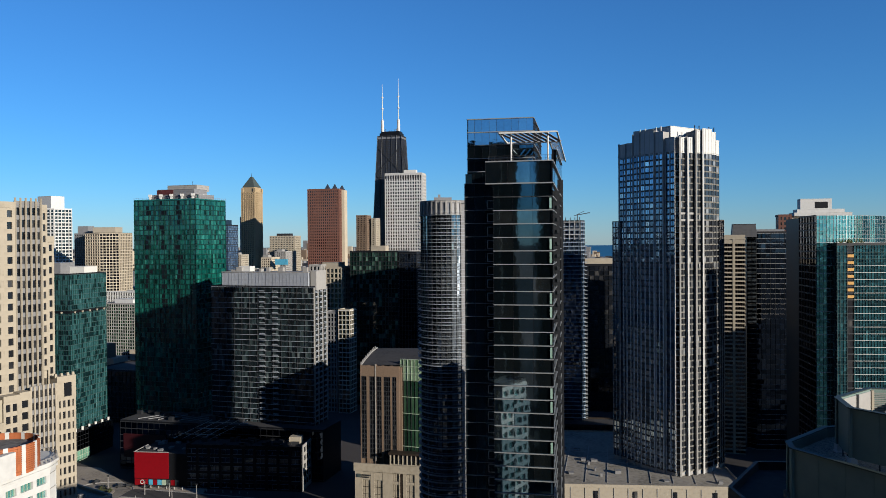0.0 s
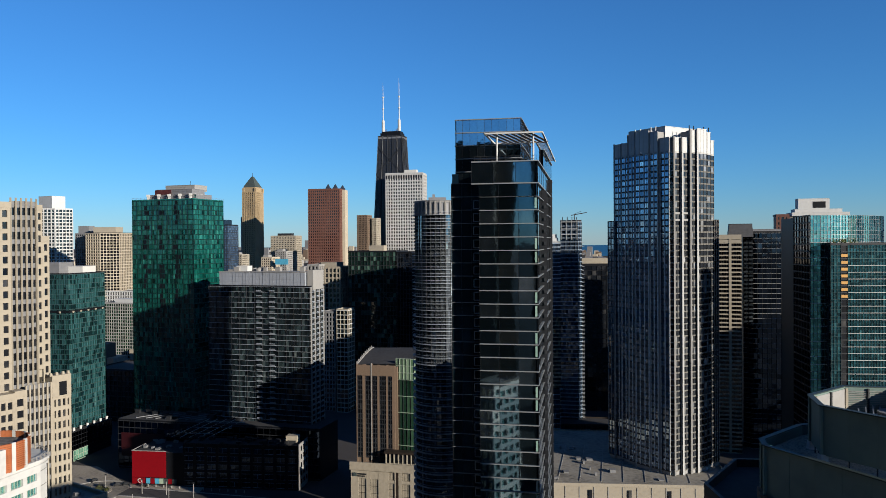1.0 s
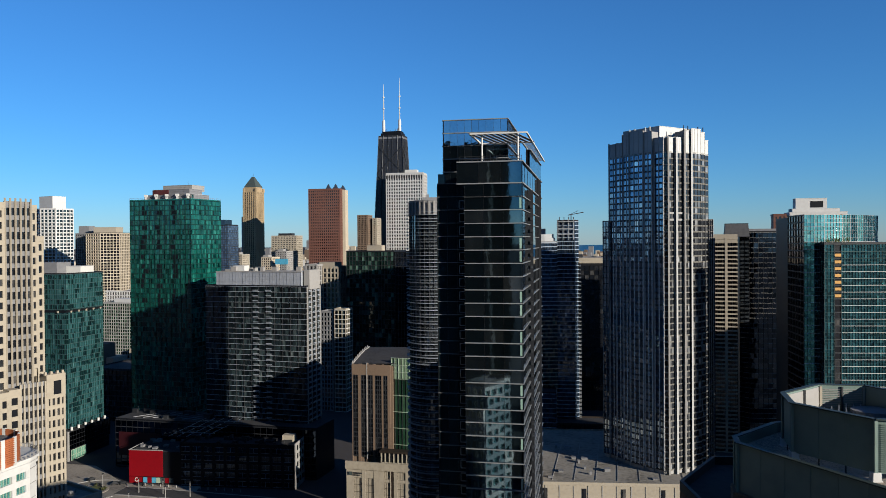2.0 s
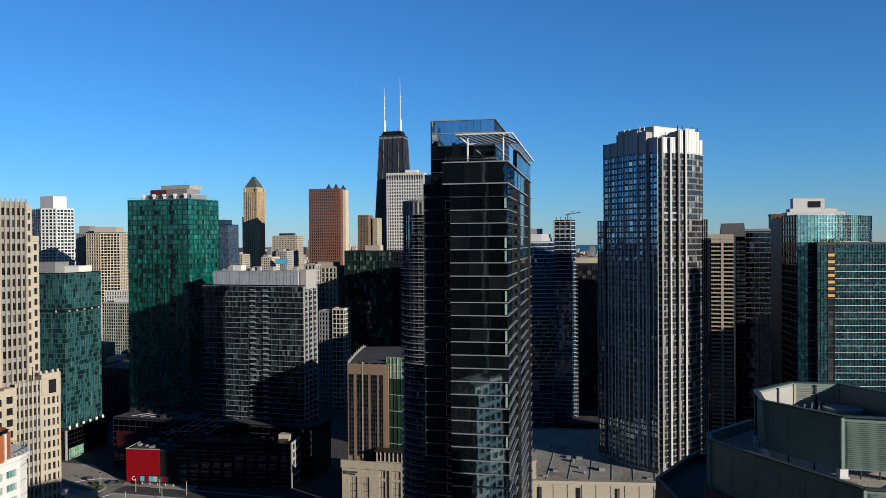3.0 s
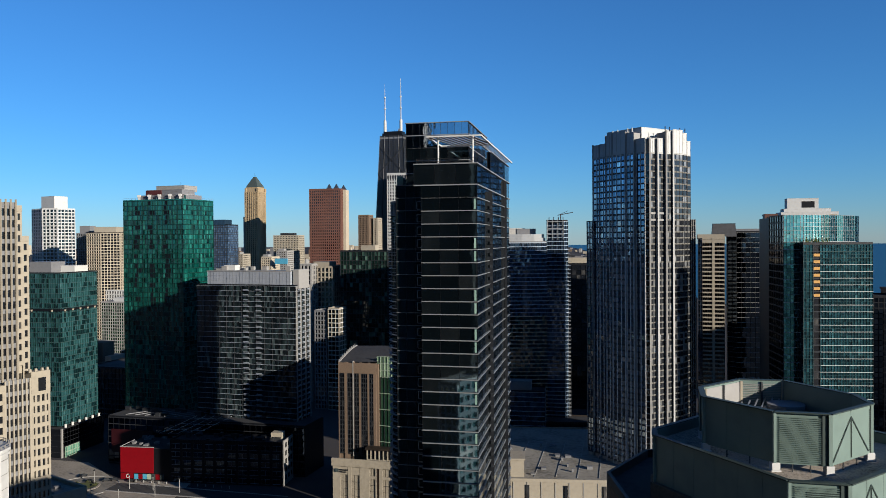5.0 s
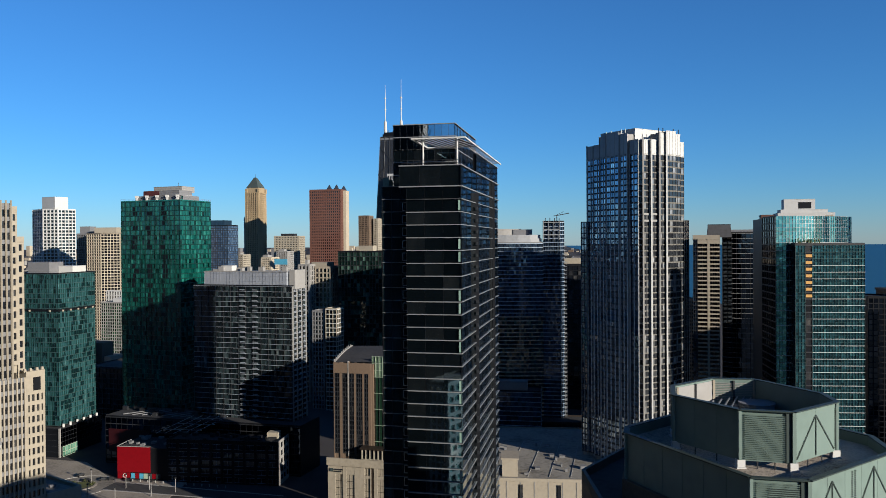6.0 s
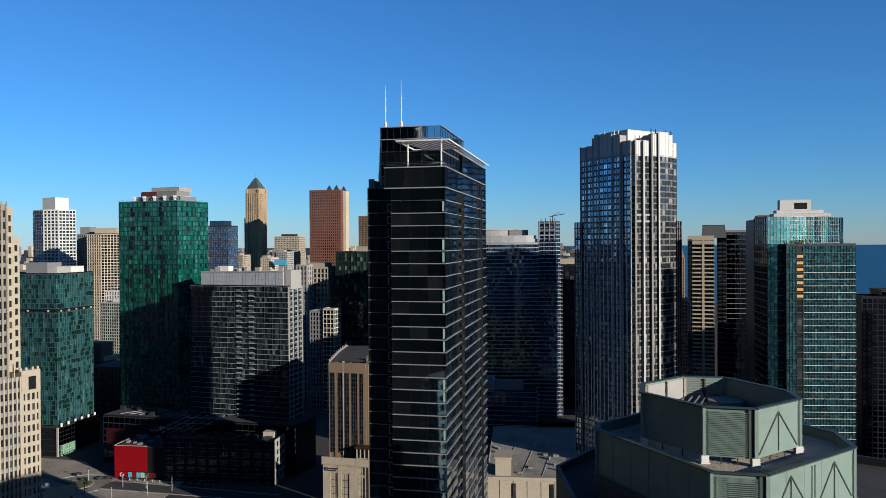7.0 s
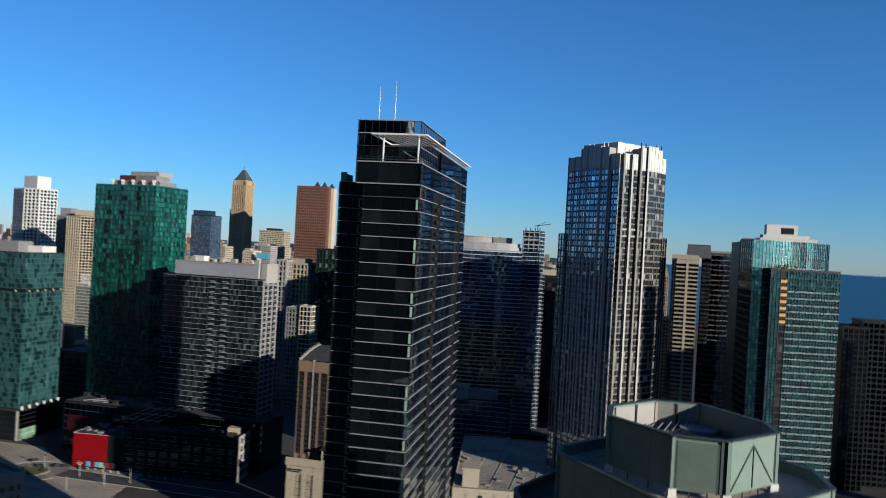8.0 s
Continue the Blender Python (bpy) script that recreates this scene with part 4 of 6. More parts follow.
        # top rows: light on the curved glass is put into a paler colour
        facade(root, pts[i], pts[i + 1], 60.0, 70.0, 3, 1, G_LIME, (0.12, 0.06, PALEGREEN), (0.3, 0.1, PALEGREEN), 0.2, 0.3, 3, pier_parts=False, band_parts=False)
    p = [q - 0.9 * u - 0.5 * v, q + 0.2 * u - 0.5 * v, q + 0.2 * u + 1.2 * v, q - 0.9 * u + 1.2 * v]
    put("atrium_edge", Shape().prism(p, 20, 66), PALEGREEN, root, "pale green glass edge strip")
    # roof: low vault rising to the back with a pale rim
    s = Shape()
    rim = Shape()
    for i in range(10):
        t0, t1 = i / 10, (i + 1) / 10
        e0, e1 = a + v * (1 + 24 * t0), a + v * (1 + 24 * t1)
        z0, z1 = 66.7 + 4.8 * math.sin(t0 * 1.4), 66.7 + 4.8 * math.sin(t1 * 1.4)
        g0, g1 = e0 + 34 * u, e1 + 34 * u
        s.quad((e0.x, e0.y, z0), (g0.x, g0.y, z0 + 1), (g1.x, g1.y, z1 + 1), (e1.x, e1.y, z1))
        rim.beam((e0.x, e0.y, z0 + 0.2), (e1.x, e1.y, z1 + 0.2), 1.0, 0.5)
        rim.beam((e0.x, e0.y, z0), (e0.x, e0.y, z0 + 1.5), 0.3, 0.3)
    put("roof", s, DARKROOF, root)
    put("roof_rim", rim, PALE, root)


G_LIME = glass("sunlit_lime_glass", [(0.0, (0.08, 0.16, 0.09)), (1.0, (0.34, 0.46, 0.32))], 0.08, 0.2, 1.7, 0.04)
PALEGREEN = solid("pale_green_mullion", (0.42, 0.52, 0.40), 0.4, 0.2, vary=0.08)
brick_hotel()


# cream stone tower with ribs
def ribbed_tower():
    d = Vector((0.54, 0.84))
    n = Vector((0.84, -0.54))
    e = Vector((-125.9, 252.6))
    root = thing("office_tower", (e.x - 15, e.y, 0), "cream limestone office tower with vertical ribs and stepped shoulders", "skyscraper")
    P = lambda s, o: e - d * s + n * o
    H = 3.72
    body = [P(36, 0), P(2.6, 0), P(2.6, -30), P(36, -30)]
    put("wall", Shape().prism(inset(body, 0.5), 0, 139.0, 0, 1), [CREAM, ROOF], root)
    # ribbed bay
    zb = 81.0
    nf = 15
    z1 = zb + nf * H
    a, b = P(11.6, 0), P(3.2, 0)
    facade(root, a, b, zb - 2, z1 + 1.4, nf, 5, G_DARK, (0.3, 0.1, CREAM), (1.5, -0.1, GREY), 0.3, 0.3, 75)
    for i in range(6):
        q = a + (b - a) * (i / 5) + n * 0.4
        put("rib", Shape().beam((q.x, q.y, zb - 3), (q.x, q.y, 140.6), 0.42, 0.5), CREAM, root)
    put("rib_head", Shape().prism([a, b, b - n * 0.6, a - n * 0.6], z1 + 1.2, 139.6), GREY, root)
    # flanks with a column of windows each
    def flank(s0, s1, zlo, zhi, off, name="flank_wall", cols=1):
        p0, p1 = P(s0, off), P(s1, off)
        put(name, Shape().prism([p0 - n * 0.9, p1 - n * 0.9, p1 - n * 4, p0 - n * 4], zlo, zhi), CREAM, root)
        L = (p0 - p1).length
        k = int((zhi - zlo - 3) / H)
        facade(root, p0, p1, zhi - 2.0 - k * H, zhi - 2.0, k, cols, G_DARK, (L / cols * 0.29, 0.2, CREAM), (1.5, 0.22, CREAM), 0.3, 0.2, 60)
        put("coping", Shape().prism([P(s0, off + 0.4), P(s1, off + 0.4), P(s1, off - 4), P(s0, off - 4)], zhi - 2.0, zhi), CREAM, root)
    flank(3.2, 1.2, zb, 138.6, 0.1)
    flank(1.2, -1.2, 70, 128.2, -0.2)
    flank(15.4, 11.6, 40, 139.2, 0.3)
    flank(19.5, 15.4, 40, 139.2, 0.3)
    flank(24, 19.5, 40, 139.2, 0.3)
    # lower wing, stepping forward
    body = [P(30, 4.0), P(-5.5, 4.0), P(-5.5, -10), P(30, -10)]
    put("wing_wall", Shape().prism(inset(body, 0.5), 0, 77.0, 0, 1), [CREAM, ROOF], root)
    a, b = P(9.5, 4.0), P(0.8, 4.0)
    facade(root, a, b, 25, 79.0, 14, 6, G_DARK, (0.5, 0.3, CREAM), (1.5, -0.1, GREY), 0.3, 0.3, 84)
    for s0, s1, hi, cols in ((0.8, -5.8, 81.6, 4), (18, 13.0, 78.0, 2), (13.0, 9.5, 78.5, 1), (26, 18, 70, 3)):
        p0, p1 = P(s0, 4.1), P(s1, 4.1)
        k = int((hi - 8 - 25) / H)
        top = hi - 7.4 if s0 == 0.8 else hi - 2
        facade(root, p0, p1, top - k * H, top, k, cols, G_DARK, (0.75, 0.2, CREAM), (1.4, 0.17, CREAM), 0.3, 0.2, 60)
        put("wing_head", Shape().prism([P(s0, 4.42), P(s1, 4.42), P(s1, 0), P(s0, 0)], top, hi), CREAM, root)
    # dark glass panel added in place of an open frame in the wall
    p = P(-1.6, 4.5)
    q = P(-4.2, 4.5)
    put("large_window", Shape().prism([p, q, q - n * 0.3, p - n * 0.3], 74.8, 79.4), G_DARK[0], root)
    # low annex with a flat roof
    ann = [P(-5.6, 5.0), P(-18.0, 5.0), P(-18.0, -22.0), P(-5.6, -22.0)]
    put("annex_wall", Shape().prism(inset(ann, 0.5), 0, 36.6, 0, 1), [CREAM, ROOFGRIT], root)
    for i in range(3):
        a, b = ann[i], ann[i + 1]
        facade(root, a, b, 4, 34.4, 8, 4 if i != 1 else 8, G_DARK, (1.2, 0.2, CREAM), (1.9, 0.22, CREAM), 0.35, 0.2, 16)
        m = (b - a).normalized()
        o = Vector((m.y, -m.x))
        put("annex_coping", Shape().prism([a + o * 0.4, b + o * 0.4, b - o * 0.5, a - o * 0.5], 35.4, 37.8), CREAM, root)
    units(root, [P(-9, 0), P(-14, -4), P(-10, -9), P(-15, -13)], 36.6, random.Random(9), 57, GREY, (0.5, 1.5), (1.0, 2.5))
    # finials on the shoulder
    for x in (0.6, -1.4, -3.6, -5.4):
        tip = P(x, 3.6)
        put("finial", Shape().prism(block((tip.x + 0.5, tip.y), 57, 0.9, 0.9), 81.4, 82.6, taper=0.7), CREAM, root)


ribbed_tower()


# round building with an orange louvred drum, lower down
def drum_building():
    cx, cy = -81.4, 147.2
    root = thing("hotel_building", (-86, 147, 0), "cream white rounded building topped by an orange and white louvred drum", "building")
    p = [Vector(q) for q in ((-79.2, 130.0), (-76.6, 140.2), (-73.8, 152.2), (-74.0, 155.2), (-75.4, 157.6), (-78.0, 159.6), (-82.0, 160.6), (-96.0, 160.0), (-98.0, 130.0))]
    put("wall", Shape().prism(inset(p, 0.5), 0, 81.2, 0, 1), [WHITE, ROOF], root)
    for i in range(7):
        L = (p[i + 1] - p[i]).length
        if i < 2:
            facade(root, p[i], p[i + 1], 38.0, 79.6, 15, 3, G_AQUA, (1.0, 0.2, WHITE), (1.3, 0.22, WHITE), 0.3, 0.3, 45)
            facade(root, p[i], p[i + 1], 38.0, 79.6, 15, 15, G_AQUA, (0.08, 0.02, PALEGREEN), (0.05, 0.02, PALEGREEN), 0.26, 0.3, 0, band_parts=False, pier_parts=False)
        else:
            put("round_wall", Shape().prism([p[i], p[i + 1], p[i + 1] - Vector((1, 1)), p[i] - Vector((1, 1))], 30, 80.2), WHITE, root)
            facade(root, p[i], p[i + 1], 42.0, 79.0, 12, 1, (WHITE, WHITE), (0.2, 0.08, WHITE), (0.12, 0.1, PALE), 0.1, 0, 12, band_parts=False)
    put("cornice", Shape().prism(inset(p, -0.35), 80.0, 80.5).prism(inset(p, -0.15), 80.5, 81.0).prism(inset(p, -0.55), 81.0, 81.5), WHITE, root)
    n = 56
    ring = lambda r: [Vector((cx + r * math.cos(2 * math.pi * i / n), cy + r * math.sin(2 * math.pi * i / n))) for i in range(n)]
    outer, inner = ring(7.55), ring(7.15)
    put("drum_roof", Shape().prism(ring(7.1), 81.4, 85.6), ROOF, root, "grey gravel roof inside the drum")
    for i in range(n):
        a, b, bi, ai = outer[i], outer[(i + 1) % n], inner[(i + 1) % n], inner[i]
        if i % 4 == 0:
            put("white_panel", Shape().prism([a * 1.0005 - Vector((cx, cy)) * 0.0005, b, bi, ai], 81.3, 87.0), WHITE, root)
        else:
            s = Shape()
            for k in range(13):
                z = 81.9 + k * 0.4
                s.beam(((a.x + ai.x) / 2, (a.y + ai.y) / 2, z), ((b.x + bi.x) / 2, (b.y + bi.y) / 2, z), 0.42, 0.26)
            s.prism([a * 0.4 + ai * 0.6, b * 0.4 + bi * 0.6, bi, ai], 81.3, 86.9)
            put("louvre_panel", s, RUST, root)
    q = Vector((-75.3, 140.5))
    d = Vector((0.225, 0.974))
    o = Vector((0.974, -0.225))
    put("white_box", Shape().prism([q - d * 3.0 + o * 0.1, q + d * 1.8 + o * 0.1, q + d * 1.8 - o * 1.2, q - d * 3.0 - o * 1.2], 81.4, 86.2), WHITE, root, "white plant box beside the drum")
    s = Shape()
    rail = inset(p, -0.3)
    for i in range(7):
        a, b = rail[i], rail[i + 1]
        s.beam((a.x, a.y, 82.3), (b.x, b.y, 82.3), 0.1, 0.1)
        m = max(1, int((b - a).length / 1.1))
        for k in range(m):
            q = a.lerp(b, k / m)
            s.beam((q.x, q.y, 81.4), (q.x, q.y, 82.3), 0.16, 0.16)
    put("railing", s, PALE, root)


drum_building()


# teal glass tower and the low buildings round it
def teal_tower():
    c = Vector((-212.0, 437.0))
    u, v = turn(-11)
    poly = [c - u * 42, c, c + v * 33, c - u * 42 + v * 33]
    root = slab_tower("glass_tower", "teal glass tower with a patchwork of pale and dark panes", poly, 18, 108.6, (0, 1), 31, 1.55, G_TEAL,
                      (0.14, 0.05, GREENMET), (0.30, 0.06, MULLION), BLACK, deep=0.2, singles=300, tilt=0.9, parapet=0.5, near=True)
    q = (poly[0] + poly[2]) / 2 - v * 1
    rooftop(root, q.x + 2, q.y - 4, 108, 15, 12, 6.5, -11, MECH, louvres=3)
    rooftop(root, q.x + 14, q.y + 2, 108, 13, 12, 4.0, -11, WHITE)
    # garden floor: a proud black band stands for the shade of its recess
    g = inset(poly, -0.12)
    s = Shape().prism(g, 85.6, 87.0)
    put("garden_floor", s, BLACK, root, "black band painting the shade of a recessed garden floor")
    for i, n in ((0, 3), (1, 5)):
        for k in range(n):
            e = g[i].lerp(g[i + 1], (k + 0.6) / n)
            put("planter", Shape().tube((e.x, e.y, 85.4), (e.x, e.y, 86.5), 0.5, 0.8, 8), CREAM, root)
    low = inset(poly, -1.5)
    put("base_wall", Shape().prism(low, 0, 16), BLACK, root)
    for k in range(6):
        e = low[1] + (low[2] - low[1]) * ((k + 0.5) / 6)
        put("base_column", Shape().tube((e.x, e.y, 15.5), (e.x, e.y, 19), 0.7, 0.7, 8), WHITE, root)
    s = Shape()
    for k in range(4):
        z = 3 + k * 3.1
        for i in (0, 1):
            a, b = inset(low, -0.05)[i], inset(low, -0.05)[i + 1]
            s.beam((a.x, a.y, z), (b.x, b.y, z), 0.15, 0.2)
    put("base_trim", s, DIM, root)


teal_tower()


def shop_podium():
    u, v = turn(-11)
    c = Vector((-210.1, 433.6))
    p = [c - 60 * u, c, c + 38 * v, c - 60 * u + 38 * v]
    root = thing("store_building", (c.x - 20, c.y + 10, 0), "black podium with fine floor lines and a green glass shop corner", "building")
    put("wall", Shape().prism(inset(p, 0.3), 0, 17.0, 0, 1), [BLACK, DARKROOF], root)
    for k in range(5):
        put("floor_line", Shape().prism(inset(p, 0.2), 3.4 * k + 3, 3.4 * k + 3.2), DIM, root)
    put("edge_column", Shape().prism([c - 0.6 * u - 0.35 * v, c + 0.35 * u - 0.35 * v, c + 0.35 * u + 0.6 * v, c - 0.6 * u + 0.6 * v], 0, 17.2), PALE, root)
    facade(root, c + 0.4 * u + 2 * v, c + 0.4 * u + 15 * v, 0, 6.0, 2, 6, G_SHOP, (0.2, 0.1, PALEGREEN), (0.3, 0.1, PALEGREEN), 0.2, 0.3, 12)
    facade(root, p[1] + 0.1 * u, p[2] + 0.1 * u, 6.4, 16.6, 4, 16, G_INK, (0.1, 0.02, BLACK), (0.16, 0.06, DIM), 0.2, 0.3, 0, band_parts=False, pier_parts=False)


G_SHOP = glass("green_shop_glass", [(0.0, (0.05, 0.14, 0.10)), (1.0, (0.16, 0.34, 0.25))], 0.1, 0.1, 1.6, 0.03)
shop_podium()


def left_fillers():
    poly = block((-306.0, 762.0), -16, 44, 24)
    r = slab_tower("apartment_building", "pale green glass and concrete apartment block", poly, 0, 66.0, (0, 1), 20, 2.8, G_SKYLT, (0.4, 0.2, PALE), (0.7, 0.2, PALE), PALE, singles=16, category="building")
    rooftop(r, -322, 774, 65.5, 22, 12, 4, -16, WHITE)
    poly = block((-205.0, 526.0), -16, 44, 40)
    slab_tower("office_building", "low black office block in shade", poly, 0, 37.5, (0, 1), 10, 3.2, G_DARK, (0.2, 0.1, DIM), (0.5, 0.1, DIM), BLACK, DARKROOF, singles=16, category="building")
    poly = block((-362.0, 900.0), -16, 60, 24)
    slab_tower("office_building", "low white office block with fine vertical fins", poly, 0, 69.5, (0, 1), 14, 2.4, G_DARK, (0.7, 0.3, WHITE), (0.8, 0.32, WHITE), WHITE, singles=16, category="building")
    # white apartment tower, its front folded in the middle
    poly = [Vector((-572, 1042)), Vector((-546, 1021)), Vector((-524, 1019)), Vector((-509, 1037)), Vector((-553, 1062))]
    r = slab_tower("apartment_tower", "white concrete apartment tower with a blank roof house", poly, 0, 174.0, (0, 1, 2), 38, 5.2, G_GREY, (1.0, 0.6, WHITE), (1.35, 0.3, WHITE), WHITE, deep=0.6, singles=16)
    rooftop(r, -538, 1038, 173, 28, 20, 17.5, -27, WHITE)
    # tan ribbed tower
    poly = [Vector((-434, 918)), Vector((-414, 912)), Vector((-393, 918)), Vector((-389, 946)), Vector((-430, 950))]
    r = slab_tower("apartment_tower", "tan concrete apartment tower with close-set window ribs", poly, 0, 139.2, (0, 1, 2), 40, 3.6, G_DARK, (0.6, 0.5, TAN), (0.8, 0.65, TAN), BRONZE, deep=0.6, singles=16)
    rooftop(r, -412, 930, 138.5, 28, 18, 7.2, -3, CREAM)
    poly = [Vector((-456, 936)), Vector((-435, 932)), Vector((-431, 960)), Vector((-452, 964))]
    r = slab_tower("apartment_tower", "grey-brown apartment tower behind a lighter one", poly, 0, 139.0, (0, 1), 46, 3.0, G_DARK, (0.8, 0.3, GREY), (0.9, 0.25, GREY), GREY, singles=16)
    rooftop(r, -446, 945, 138, 14, 12, 9.5, -8, GREY)


left_fillers()


# black office block with the red sign
def sign_block():
    u, v = turn(-6)
    b = Vector((-68.5, 383.0))
    poly = [b - 61 * u, b, b + 15 * v, b - 61 * u + 15 * v]
    root = slab_tower("office_building", "long black office block with rows of dark windows", poly, 0, 22.6, (0, 1), 5, 6.1, G_INK, (1.6, 0.25, BLACK), (1.5, 0.2, BLACK), BLACK, DARKROOF, singles=30, category="building")
    e = b + u * 0.1
    put("end_wall", Shape().prism([e, e + 0.5 * u, e + 0.5 * u + 15 * v, e + 15 * v], 0, 23.2), PALE, root)
    for k in range(5):
        for j in range(3):
            q = e + 0.52 * u + v * (2.5 + 4.2 * j)
            put("end_window", Shape().prism([q, q + 0.05 * u, q + 0.05 * u + 2.2 * v, q + 2.2 * v], 2.5 + 4.2 * k, 5.0 + 4.2 * k), G_DARK[0], root)
    for k in range(5):
        z = 4.28 * k + 0.9
        for j in range(10):
            q = b - u * (60.2 - 6.1 * j) - v * 0.3
            e = q + u * 4.6
            put("window_surround", Shape().beam((q.x, q.y, z), (e.x, e.y, z), 0.14, 0.14).beam((q.x, q.y, z + 2.5), (e.x, e.y, z + 2.5), 0.1, 0.1).beam(
                (q.x + 2.3 * u.x, q.y + 2.3 * u.y, z), (q.x + 2.3 * u.x, q.y + 2.3 * u.y, z + 2.5), 0.1, 0.1), COOL, root)
    r = random.Random(11)
    units(root, [b - u * r.uniform(2, 58) + v * r.uniform(3, 13) for _ in range(22)], 21.8, r, -6, DIM)
    q = b - u * 3 + v * 8
    put("roof_house", Shape().prism(block(q, -6, 6, 5), 21.5, 25.4), CREAM, root)
    # store with the sign
    a = Vector((-158.0, 395.2))
    p = [a, a + 28 * u, a + 28 * u + 26 * v, a + 26 * v]
    shop = thing("store_building", (a.x + 10, a.y + 10, 0), "black store with a large plain red sign panel", "building")
    put("wall", Shape().prism(p, 0, 16.6, 0, 1), [BLACK, DARKROOF], shop)
    put("sign_panel", Shape().prism([a - 0.5 * v, a + 18.6 * u - 0.5 * v, a + 18.6 * u - 0.1 * v, a - 0.1 * v], 3.6, 17.2), RED, shop, "plain bright red sign panel")
    put("sign_rim", Shape().beam((a.x - 0.2, a.y - 0.4, 17.35), ((a + 18.7 * u).x, (a + 18.7 * u).y - 0.4, 17.35), 0.4, 0.3).beam((a.x - 0.2, a.y - 0.4, 17.35), ((a + 14 * v).x, (a + 14 * v).y, 17.35), 0.4, 0.3), PALE, shop)
    put("red_shopfront", Shape().prism([a - 0.4 * v, a + 7 * u - 0.4 * v, a + 7 * u, a], 0, 3.3), RED, shop)
    for k, m in ((7.6, SCREEN_BLUE), (10.0, RED), (12.4, SCREEN_BLUE), (14.8, PALEGREEN), (17.2, COPPER), (19.6, RED), (22.0, COPPER)):
        put("shop_window", Shape().prism([a + k * u - 0.3 * v, a + (k + 2.2) * u - 0.3 * v, a + (k + 2.2) * u, a + k * u], 0.3, 3.0), m, shop)
    q = a + 4.2 * u - 0.5 * v
    ringshape = Shape()
    for i in range(14):
        t0, t1 = 2 * math.pi * i / 14, 2 * math.pi * (i + 1) / 14
        ringshape.beam((q.x + 0.95 * math.cos(t0), q.y, 1.8 + 0.95 * math.sin(t0)), (q.x + 0.95 * math.cos(t1), q.y, 1.8 + 0.95 * math.sin(t1)), 0.1, 0.3)
    put("round_sign", ringshape, WHITE, shop, "white ring on the red shopfront")
    units(shop, [a + u * r.uniform(2, 26) + v * r.uniform(3, 22) for _ in range(16)], 16.7, r, -6, GREY, (0.3, 1.0), (0.8, 2.6))
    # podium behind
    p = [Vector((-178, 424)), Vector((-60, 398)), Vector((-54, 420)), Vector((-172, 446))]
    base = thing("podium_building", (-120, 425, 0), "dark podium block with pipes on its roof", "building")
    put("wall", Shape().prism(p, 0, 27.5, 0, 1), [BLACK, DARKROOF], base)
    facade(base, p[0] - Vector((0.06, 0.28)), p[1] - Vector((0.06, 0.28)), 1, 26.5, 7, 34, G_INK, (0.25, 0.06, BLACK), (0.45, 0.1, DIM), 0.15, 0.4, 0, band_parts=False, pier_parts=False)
    e, g = p[0].lerp(p[1], 0.02) - Vector((0.15, 0.7)), p[0].lerp(p[1], 0.24) - Vector((0.15, 0.7))
    put("red_wall", Shape().prism([e, g, g + Vector((0.1, 0.3)), e + Vector((0.1, 0.3))], 7, 20), SHADERED, base, "red wall panel with shade put into its colour")
    s = Shape()
    for k in range(5):
        a0, b0 = Vector((-140 + 5 * k, 402 - 0.6 * k)), Vector((-124 + 5 * k, 416 - 0.6 * k))
        s.beam((a0.x, a0.y, 22.5), (b0.x, b0.y, 29.0), 0.2, 0.25)
    for k in range(3):
        a0, b0 = Vector((-137 + 6 * k, 405 + 4.5 * k)), Vector((-115 + 6 * k, 402 + 4.5 * k))
        s.beam((a0.x, a0.y, 24 + 2 * k), (b0.x, b0.y, 24 + 2 * k), 0.2, 0.25)
    put("steel_frame", s, STEEL, base, "slanting steel roof frame")
    for k in range(7):
        e = Vector((-168 + k * 6, 424 - k * 1.2))
        put("roof_pipe", Shape().tube((e.x, e.y, 27.9), (e.x + 14, e.y + 12, 27.9), 0.22, 0.22, 8), MECH, base)
    units(base, [p[0] + (p[1] - p[0]) * r.random() + (p[3] - p[0]) * r.uniform(0.1, 0.9) for _ in range(24)], 27.6, r, -12, DIM)


sign_block()


# sunlight thrown back by other towers is painted into this slab-edge colour
WARMEDGE = solid("reflected_sun_slab_edge", (0.62, 0.47, 0.34), 0.6, 0.0, vary=0.35, grain=0.3)
BLUEGREY = solid("blue_grey_slab_edge", (0.36, 0.43, 0.52), 0.6, 0.2, vary=0.1)


